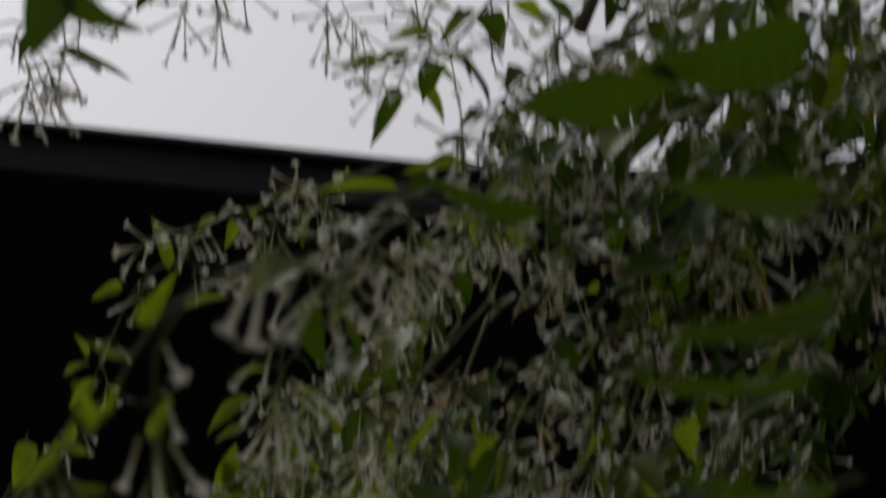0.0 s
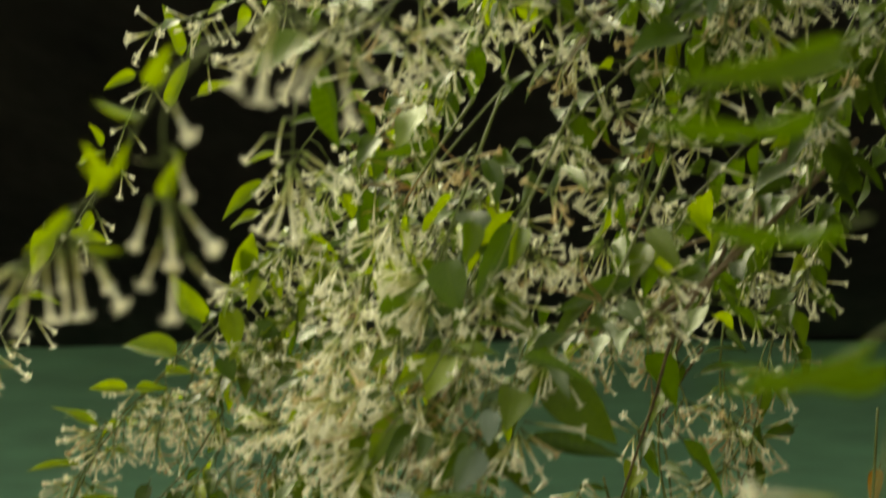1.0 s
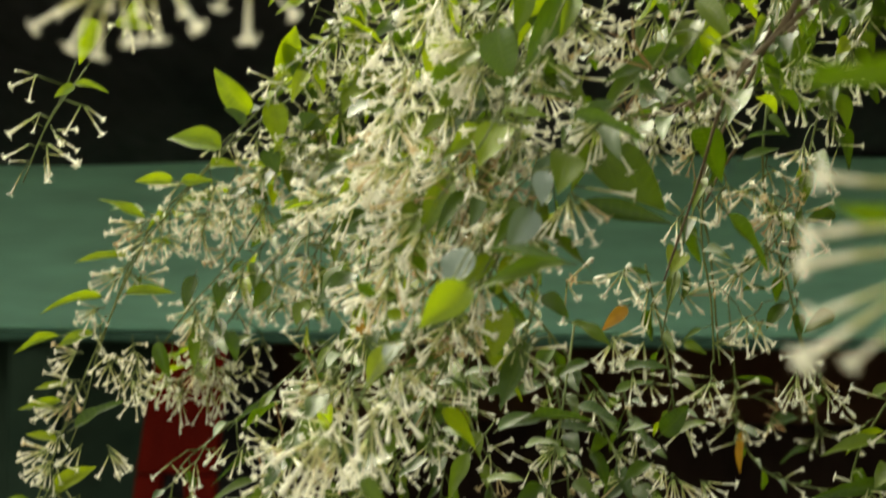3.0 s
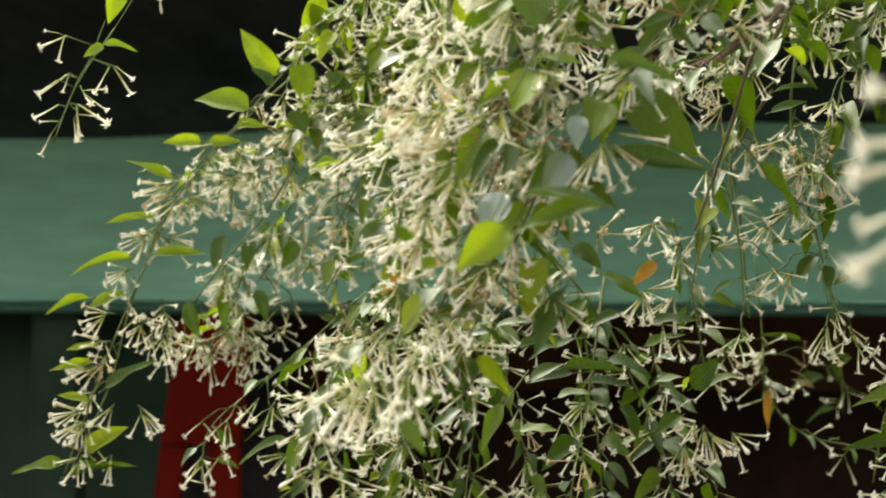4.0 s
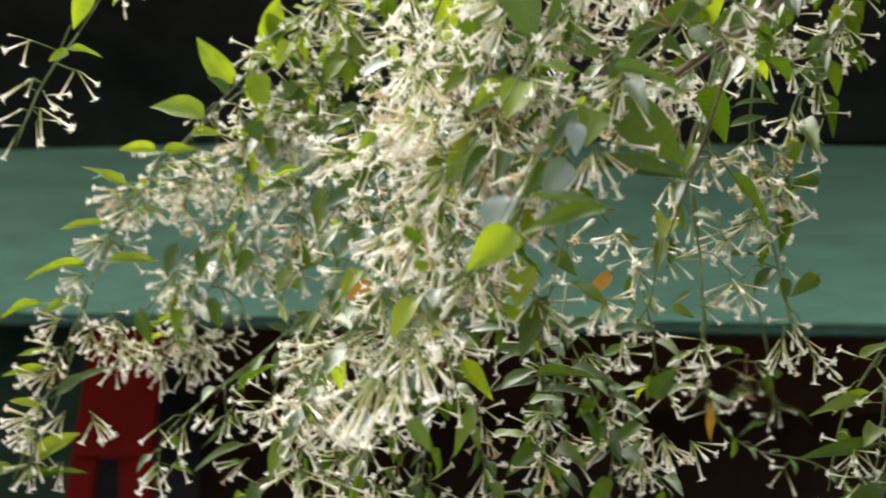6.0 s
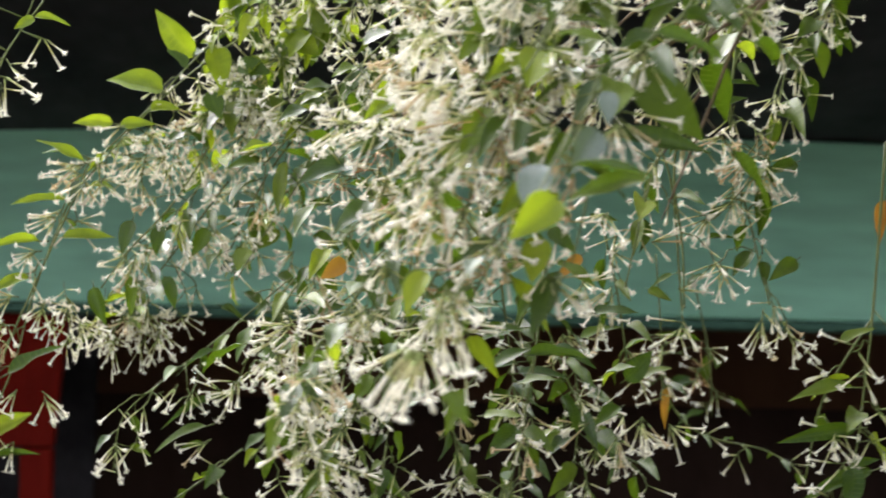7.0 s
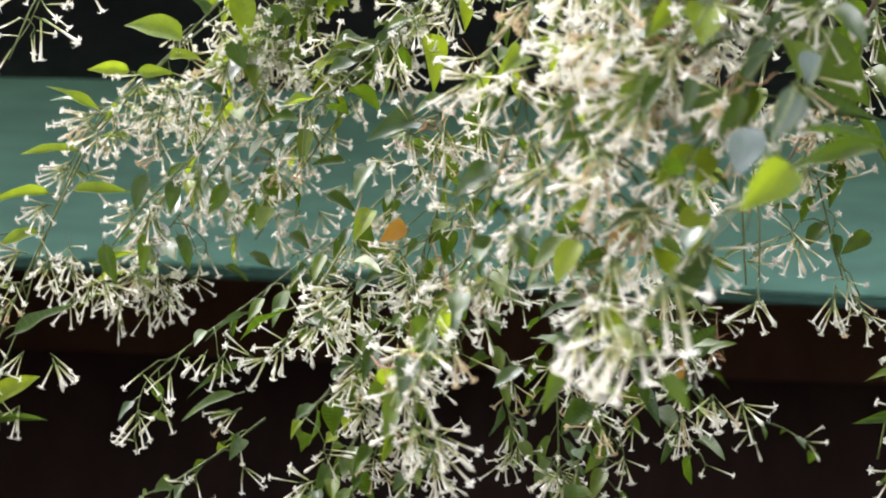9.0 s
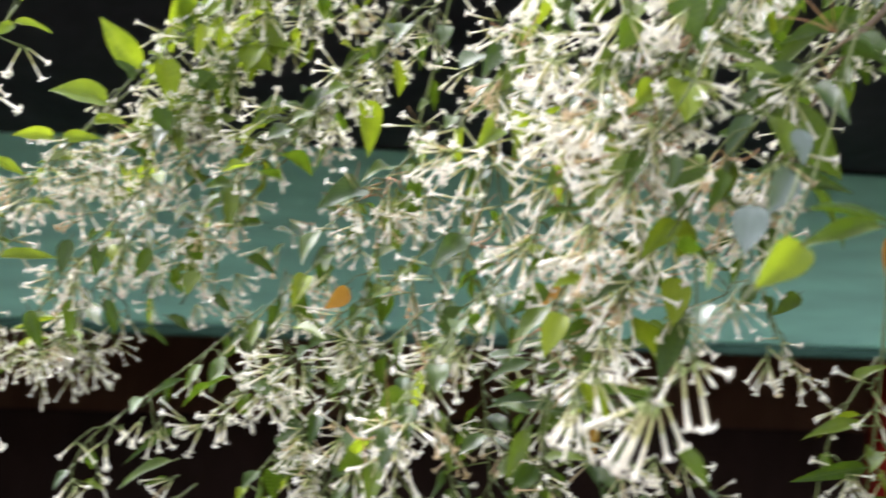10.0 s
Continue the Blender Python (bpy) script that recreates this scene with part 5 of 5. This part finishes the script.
leaves_at("green",
          (-0.090, 2.060, 1.664, -0.061, 2.045, 1.657, 0.73),
          (-0.032, 2.060, 1.677, -0.054, 2.045, 1.671, 0.74),
          (0.007, 2.060, 1.653, 0.029, 2.045, 1.648, 0.99),
          (0.054, 2.060, 1.676, 0.081, 2.045, 1.669, 0.80),
          (-0.018, 2.060, 1.625, 0.008, 2.045, 1.611, 1.01),
          (0.044, 2.060, 1.601, 0.062, 2.045, 1.597, 0.72),
          (0.064, 2.060, 1.639, 0.042, 2.045, 1.623, 0.97),
          (0.026, 2.060, 1.580, 0.052, 2.045, 1.565, 0.92),
          (0.109, 2.060, 1.609, 0.126, 2.045, 1.598, 0.75),
          (0.131, 2.060, 1.652, 0.095, 2.045, 1.631, 0.99),
          (-0.050, 2.060, 1.588, -0.032, 2.045, 1.575, 1.05),
          (0.084, 2.060, 1.571, 0.105, 2.045, 1.568, 0.76), face=(0, -0.75, 0.65))
sprays_at(
          (-0.067, 2.080, 1.677, -0.16, -0.12, -0.54, 0.0250, 4, 30),
          (-0.009, 2.080, 1.691, -0.46, -0.12, -0.54, 0.0250, 6, 30),
          (0.024, 2.080, 1.665, 0.57, -0.12, -0.56, 0.0250, 4, 30),
          (0.078, 2.080, 1.689, -0.35, -0.12, -0.53, 0.0250, 6, 30),
          (0.004, 2.080, 1.638, -0.49, -0.12, -0.79, 0.0250, 6, 30),
          (0.058, 2.080, 1.613, -0.73, -0.12, -0.69, 0.0250, 6, 30),
          (0.090, 2.080, 1.652, -0.69, -0.12, -0.54, 0.0250, 7, 30),
          (0.048, 2.080, 1.592, 0.65, -0.12, -0.95, 0.0250, 4, 30),
          (0.123, 2.080, 1.621, 0.70, -0.12, -0.85, 0.0250, 4, 30),
          (0.144, 2.080, 1.665, 0.74, -0.12, -0.99, 0.0250, 6, 30),
          (-0.038, 2.080, 1.599, 0.29, -0.12, -0.96, 0.0250, 5, 30),
          (0.102, 2.080, 1.583, 0.12, -0.12, -0.82, 0.0250, 7, 30))
# far twig
sprays_at(
          (-0.229, 1.925, 1.673, -0.97, -0.12, -0.24, 0.0340, 7, 24),
          (-0.229, 1.925, 1.659, -0.16, -0.12, -0.99, 0.0304, 9, 28),
          (-0.252, 1.925, 1.625, -0.99, -0.12, -0.12, 0.0252, 4, 14),
          (-0.253, 1.925, 1.622, -0.65, -0.12, -0.76, 0.0184, 3, 16),
          (-0.264, 1.925, 1.594, -0.97, -0.12, -0.24, 0.0340, 5, 20),
          (-0.275, 1.925, 1.594, 0.00, -0.12, -1.00, 0.0170, 4, 28),
          (-0.195, 1.925, 1.709, -0.95, -0.12, -0.32, 0.0285, 5, 24),
          (-0.199, 1.925, 1.699, 0.66, -0.12, -0.75, 0.0227, 4, 30),
          (-0.283, 1.925, 1.552, -1.00, -0.12, 0.09, 0.0321, 4, 14))
# far twig, lower
sprays_at(
          (-0.290, 1.925, 1.552, -0.65, -0.12, -0.76, 0.0198, 4, 20),
          (-0.296, 1.925, 1.505, -0.98, -0.12, -0.20, 0.0357, 6, 18),
          (-0.297, 1.925, 1.503, -0.77, -0.12, -0.64, 0.0312, 4, 22),
          (-0.309, 1.925, 1.464, -0.98, -0.12, -0.21, 0.0337, 8, 22),
          (-0.311, 1.925, 1.455, -0.50, -0.12, -0.86, 0.0278, 7, 24),
          (-0.258, 1.925, 1.465, 0.35, -0.12, -0.94, 0.0288, 7, 22),
          (-0.260, 1.925, 1.469, 0.79, -0.12, -0.61, 0.0228, 2, 16),
          (-0.282, 1.925, 1.470, -0.50, -0.12, -0.87, 0.0242, 4, 18),
          (-0.283, 1.925, 1.424, -0.26, -0.12, -0.96, 0.0228, 4, 24))
# far mass
sprays_at(
          (-0.176, 1.950, 1.687, -0.14, -0.12, -0.99, 0.0505, 9, 36),
          (-0.150, 1.950, 1.691, -0.17, -0.12, -0.99, 0.0528, 9, 36),
          (-0.125, 1.950, 1.696, -0.08, -0.12, -1.00, 0.0482, 8, 36),
          (-0.167, 1.950, 1.712, -0.42, -0.12, -0.91, 0.0353, 7, 34),
          (-0.119, 1.950, 1.733, -0.40, -0.12, -0.92, 0.0403, 7, 34),
          (-0.087, 1.950, 1.712, -0.23, -0.12, -0.97, 0.0441, 8, 36),
          (-0.140, 1.950, 1.637, -0.19, -0.12, -0.98, 0.0539, 9, 36),
          (-0.182, 1.950, 1.595, -0.23, -0.12, -0.97, 0.0432, 8, 34),
          (-0.066, 1.950, 1.733, -0.12, -0.12, -0.99, 0.0423, 8, 36))
# low twig
sprays_at(
          (-0.088, 1.790, 1.475, -0.87, -0.12, -0.50, 0.0300, 6, 28),
          (-0.099, 1.790, 1.472, -0.85, -0.12, 0.53, 0.0189, 3, 16),
          (-0.137, 1.790, 1.478, -0.58, -0.12, -0.81, 0.0258, 2, 14),
          (-0.108, 1.790, 1.433, -0.89, -0.12, -0.46, 0.0326, 4, 24),
          (-0.220, 1.790, 1.529, 0.50, -0.12, -0.87, 0.0220, 4, 24))
# middle bough
sprays_at(
          (-0.045, 1.660, 1.527, -0.99, -0.12, -0.14, 0.0354, 7, 24),
          (-0.054, 1.660, 1.517, -0.94, -0.12, -0.34, 0.0297, 6, 22),
          (-0.064, 1.660, 1.504, -0.46, -0.12, -0.89, 0.0259, 5, 22),
          (-0.042, 1.660, 1.522, -0.13, -0.12, -0.99, 0.0313, 7, 28))
# front of the bough
sprays_at(
          (0.028, 1.130, 1.624, -0.99, -0.12, -0.16, 0.0304, 6, 18),
          (0.029, 1.130, 1.615, -0.92, -0.12, -0.38, 0.0368, 7, 18),
          (0.029, 1.130, 1.609, -0.34, -0.12, -0.94, 0.0266, 7, 26),
          (0.106, 1.130, 1.626, -0.19, -0.12, -0.98, 0.0265, 9, 26),
          (0.107, 1.130, 1.627, 0.76, -0.12, -0.65, 0.0198, 3, 14),
          (0.109, 1.130, 1.630, 1.00, -0.12, 0.00, 0.0200, 1, 4),
          (0.058, 1.130, 1.699, -0.71, -0.12, -0.71, 0.0212, 8, 16),
          (0.057, 1.130, 1.707, -0.99, -0.12, -0.16, 0.0182, 6, 14),
          (0.025, 1.130, 1.696, -0.41, -0.12, -0.91, 0.0197, 5, 30))
# low front of the bough
sprays_at(
          (0.016, 1.130, 1.535, 0.43, -0.12, -0.90, 0.0255, 6, 26),
          (0.012, 1.130, 1.517, -0.12, -0.12, -0.99, 0.0242, 6, 30),
          (0.003, 1.130, 1.505, -0.14, -0.12, -0.99, 0.0363, 8, 20),
          (0.011, 1.130, 1.576, -0.64, -0.12, -0.77, 0.0156, 6, 30),
          (0.074, 1.130, 1.616, -0.81, -0.12, -0.59, 0.0186, 4, 28),
          (0.010, 1.130, 1.644, -0.74, -0.12, -0.68, 0.0163, 6, 22),
          (0.013, 1.130, 1.664, -0.21, -0.12, -0.98, 0.0143, 6, 36))
# beside the way
sprays_at(
          (0.315, 1.620, 1.547, -0.12, -0.12, -0.99, 0.0433, 9, 26),
          (0.328, 1.620, 1.540, 0.62, -0.12, -0.79, 0.0178, 3, 18),
          (0.296, 1.620, 1.676, -0.33, -0.12, -0.94, 0.0329, 9, 40),
          (0.307, 1.620, 1.663, 0.00, -0.12, -1.00, 0.0360, 9, 36),
          (0.281, 1.620, 1.681, -0.49, -0.12, -0.87, 0.0264, 7, 34),
          (0.345, 2.120, 1.523, -0.76, -0.12, -0.65, 0.0262, 4, 26),
          (0.340, 2.120, 1.500, 0.74, -0.12, -0.68, 0.0340, 4, 24),
          (0.223, 1.700, 1.463, -0.81, -0.12, -0.59, 0.0222, 6, 34),
          (0.232, 1.700, 1.454, 0.64, -0.12, -0.77, 0.0298, 7, 26))
# low beside the way
sprays_at(
          (0.206, 1.640, 1.447, 0.00, -0.12, -1.00, 0.0260, 6, 30),
          (0.184, 1.640, 1.456, -0.98, -0.12, -0.19, 0.0265, 3, 14),
          (0.199, 1.640, 1.562, -0.45, -0.12, -0.89, 0.0201, 7, 36),
          (0.176, 1.640, 1.562, -0.59, -0.12, -0.81, 0.0222, 6, 36),
          (0.292, 1.640, 1.580, -0.82, -0.12, -0.57, 0.0158, 3, 26),
          (0.203, 1.640, 1.602, -0.96, -0.12, -0.29, 0.0136, 6, 36),
          (0.230, 1.640, 1.598, 0.98, -0.12, 0.18, 0.0224, 4, 30),
          (0.252, 1.640, 1.562, 0.97, -0.12, -0.25, 0.0279, 4, 30),
          (0.189, 1.640, 1.540, 0.32, -0.12, -0.95, 0.0285, 6, 34))
# brown limbs
stem([(0.362, 1.700, 1.854), (0.324, 1.700, 1.818), (0.296, 1.700, 1.797), (0.268, 1.700, 1.776), (0.240, 1.700, 1.755)], 0.0045, 0.0027, BARK)
stem([(0.309, 1.690, 1.828), (0.290, 1.690, 1.781), (0.271, 1.690, 1.744), (0.254, 1.690, 1.707), (0.246, 1.690, 1.674)], 0.002, 0.0012, BARK)
stem([(0.352, 1.720, 1.843), (0.291, 1.720, 1.824), (0.243, 1.720, 1.805), (0.210, 1.720, 1.777)], 0.002, 0.0012, BARK)
stem([(0.289, 1.720, 1.734), (0.270, 1.720, 1.706), (0.256, 1.720, 1.678)], 0.0016, 0.0010, BARK)
# bare stretches of twig
stem([(0.025, 1.940, 1.882), (-0.034, 1.940, 1.844), (-0.087, 1.940, 1.801), (-0.140, 1.940, 1.759), (-0.187, 1.940, 1.711), (-0.231, 1.940, 1.658)], 0.0011, 0.0008)
stem([(-0.232, 1.945, 1.658), (-0.245, 1.945, 1.629), (-0.257, 1.945, 1.600), (-0.272, 1.945, 1.563), (-0.289, 1.945, 1.521), (-0.304, 1.945, 1.479), (-0.317, 1.945, 1.442), (-0.330, 1.945, 1.405)], 0.0011, 0.0008)
stem([(-0.119, 1.950, 1.696), (-0.150, 1.950, 1.643), (-0.187, 1.950, 1.600), (-0.213, 1.950, 1.563)], 0.0011, 0.0008)
stem([(0.009, 1.950, 1.717), (-0.023, 1.950, 1.685), (-0.050, 1.950, 1.643), (-0.073, 1.950, 1.606), (-0.091, 1.950, 1.574)], 0.0011, 0.0008)
stem([(0.289, 1.660, 1.740), (0.261, 1.660, 1.712), (0.243, 1.660, 1.676), (0.231, 1.660, 1.640), (0.222, 1.660, 1.603), (0.214, 1.660, 1.563)], 0.001, 0.0008)
stem([(0.240, 1.670, 1.682), (0.251, 1.670, 1.650), (0.256, 1.670, 1.613), (0.259, 1.670, 1.577), (0.262, 1.670, 1.545)], 0.001, 0.0008)
stem([(0.106, 1.140, 1.739), (0.091, 1.140, 1.705), (0.073, 1.140, 1.680), (0.058, 1.140, 1.652), (0.034, 1.140, 1.621)], 0.0007, 0.0005)
stem([(0.085, 0.980, 1.688), (0.076, 0.980, 1.652), (0.067, 0.980, 1.619), (0.057, 0.980, 1.592), (0.043, 0.980, 1.566), (0.024, 0.980, 1.546), (0.008, 0.980, 1.528), (-0.003, 0.980, 1.506)], 0.0006, 0.0005)
stem([(0.093, 1.130, 1.594), (0.088, 1.130, 1.569), (0.083, 1.130, 1.548)], 0.0007, 0.0005)
stem([(0.078, 1.420, 1.503), (0.060, 1.420, 1.477), (0.045, 1.420, 1.446)], 0.0007, 0.0005)
stem([(0.207, 1.200, 1.756), (0.185, 1.200, 1.726), (0.166, 1.200, 1.706), (0.153, 1.200, 1.690)], 0.0007, 0.0005)
# wet leaves of the front twig, their sky glint put into the pale colour
leaves_at("pale",
          (0.089, 1.060, 1.631, 0.085, 1.050, 1.614, 1.30),
          (0.083, 1.060, 1.612, 0.072, 1.050, 1.588, 1.15),
          (0.049, 1.020, 1.589, 0.041, 1.010, 1.566, 1.35), face=(0, -0.8, 0.6))
# leaves of the front twig
leaves_at("green",
          (0.095, 0.985, 1.579, 0.053, 0.975, 1.576, 0.53),
          (0.002, 0.985, 1.480, 0.014, 0.975, 1.465, 0.82),
          (0.013, 0.985, 1.551, 0.012, 0.975, 1.557, 2.69),
          (0.004, 0.985, 1.562, 0.001, 0.975, 1.571, 1.62), face=(0, -0.8, 0.6))
# near flowers on the trunk side
bunch_at([(0.160, 0.530, 1.574), (0.154, 0.530, 1.563), (0.151, 0.530, 1.553), (0.149, 0.530, 1.544)],
         (0.148, 0.525, 1.570, 0.125, 0.515, 1.570),
         (0.149, 0.525, 1.560, 0.122, 0.519, 1.559),
         (0.149, 0.525, 1.554, 0.122, 0.523, 1.552),
         (0.146, 0.525, 1.546, 0.126, 0.527, 1.537),
         (0.146, 0.525, 1.543, 0.122, 0.515, 1.527),
         (0.148, 0.525, 1.538, 0.134, 0.519, 1.525))
# heart of the bough
sprays_at(
          (0.014, 1.150, 1.641, -0.92, -0.12, -0.40, 0.0175, 6, 20),
          (0.025, 1.160, 1.648, -0.66, -0.12, -0.75, 0.0241, 6, 26),
          (0.047, 1.140, 1.641, -0.95, -0.12, -0.32, 0.0221, 5, 16),
          (0.053, 1.170, 1.649, 0.21, -0.12, -0.98, 0.0194, 4, 26),
          (0.012, 1.140, 1.589, -0.37, -0.12, -0.93, 0.0269, 8, 24),
          (0.021, 1.150, 1.600, 0.73, -0.12, -0.68, 0.0191, 4, 24),
          (0.058, 1.200, 1.591, 0.12, -0.12, -0.99, 0.0242, 6, 30),
          (0.077, 1.200, 1.666, -0.32, -0.12, -0.95, 0.0221, 7, 32),
          (0.104, 1.250, 1.737, 0.15, -0.12, -0.99, 0.0273, 8, 30),
          (0.095, 1.250, 1.669, 0.14, -0.12, -0.99, 0.0293, 7, 32))
# top of the bough
sprays_at(
          (0.131, 1.250, 1.737, -0.55, -0.12, -0.83, 0.0252, 7, 32),
          (0.152, 1.300, 1.746, -0.41, -0.12, -0.91, 0.0242, 7, 34),
          (0.090, 1.220, 1.709, -0.66, -0.12, -0.75, 0.0213, 6, 30),
          (0.043, 1.200, 1.682, -0.65, -0.12, -0.76, 0.0184, 6, 34),
          (0.011, 1.200, 1.684, -0.45, -0.12, -0.89, 0.0201, 6, 34),
          (0.007, 1.220, 1.727, -0.25, -0.12, -0.97, 0.0238, 7, 32),
          (0.030, 1.250, 1.746, -0.28, -0.12, -0.96, 0.0250, 7, 32),
          (0.170, 1.300, 1.754, -0.45, -0.12, -0.89, 0.0246, 6, 34))
# shaded middle of the shrub
sprays_at(
          (0.125, 1.450, 1.598, 0.93, -0.12, -0.38, 0.0238, 5, 40),
          (0.170, 1.500, 1.608, -0.71, -0.12, -0.71, 0.0240, 6, 40),
          (0.207, 1.680, 1.592, 0.88, -0.12, -0.47, 0.0215, 6, 40),
          (0.172, 1.620, 1.565, 0.67, -0.12, -0.75, 0.0255, 7, 40),
          (0.267, 2.080, 1.570, 0.38, -0.12, -0.92, 0.0314, 4, 40),
          (0.158, 1.620, 1.524, 0.50, -0.12, -0.87, 0.0220, 6, 42),
          (0.250, 2.080, 1.534, 0.20, -0.12, -0.98, 0.0255, 4, 42),
          (0.295, 2.080, 1.525, 0.52, -0.12, -0.85, 0.0328, 4, 40),
          (0.217, 1.600, 1.462, -0.22, -0.12, -0.98, 0.0226, 6, 40),
          (0.238, 1.600, 1.457, 0.65, -0.12, -0.76, 0.0184, 5, 34))
# shaded middle of the shrub
leaves_at("green",
          (0.132, 1.500, 1.571, 0.164, 1.488, 1.558, 0.74),
          (0.121, 1.500, 1.553, 0.103, 1.488, 1.533, 0.93),
          (0.180, 1.620, 1.541, 0.214, 1.608, 1.547, 0.73),
          (0.155, 1.600, 1.477, 0.174, 1.588, 1.456, 1.15),
          (0.228, 1.660, 1.492, 0.246, 1.648, 1.504, 1.11),
          (0.055, 1.400, 1.531, 0.078, 1.388, 1.540, 0.83),
          (0.032, 1.400, 1.524, 0.055, 1.388, 1.530, 0.86),
          (0.095, 1.350, 1.567, 0.071, 1.338, 1.552, 0.80),
          (0.169, 1.500, 1.492, 0.188, 1.488, 1.503, 0.99),
          (0.200, 1.600, 1.469, 0.177, 1.588, 1.458, 1.00), face=(0, -0.6, 0.8))
# inside of the bough
leaves_at("green",
          (0.115, 1.300, 1.616, 0.096, 1.288, 1.629, 0.99),
          (0.080, 1.300, 1.657, 0.062, 1.288, 1.645, 1.12),
          (0.139, 1.350, 1.707, 0.117, 1.338, 1.695, 0.84),
          (0.053, 1.350, 1.626, 0.035, 1.338, 1.611, 1.02),
          (-0.005, 1.300, 1.698, -0.022, 1.288, 1.689, 1.61),
          (0.104, 1.350, 1.583, 0.121, 1.338, 1.569, 1.09),
          (0.054, 1.350, 1.568, 0.032, 1.338, 1.550, 0.84),
          (0.070, 1.400, 1.518, 0.095, 1.388, 1.522, 0.80), face=(0, -0.7, 0.7))
finish("leaf", 300, "far_foliage", "glossy green leaves deeper in the shrub")
finish("panicle", 300, "far_blossom", "cream trumpet flowers deeper in the shrub")
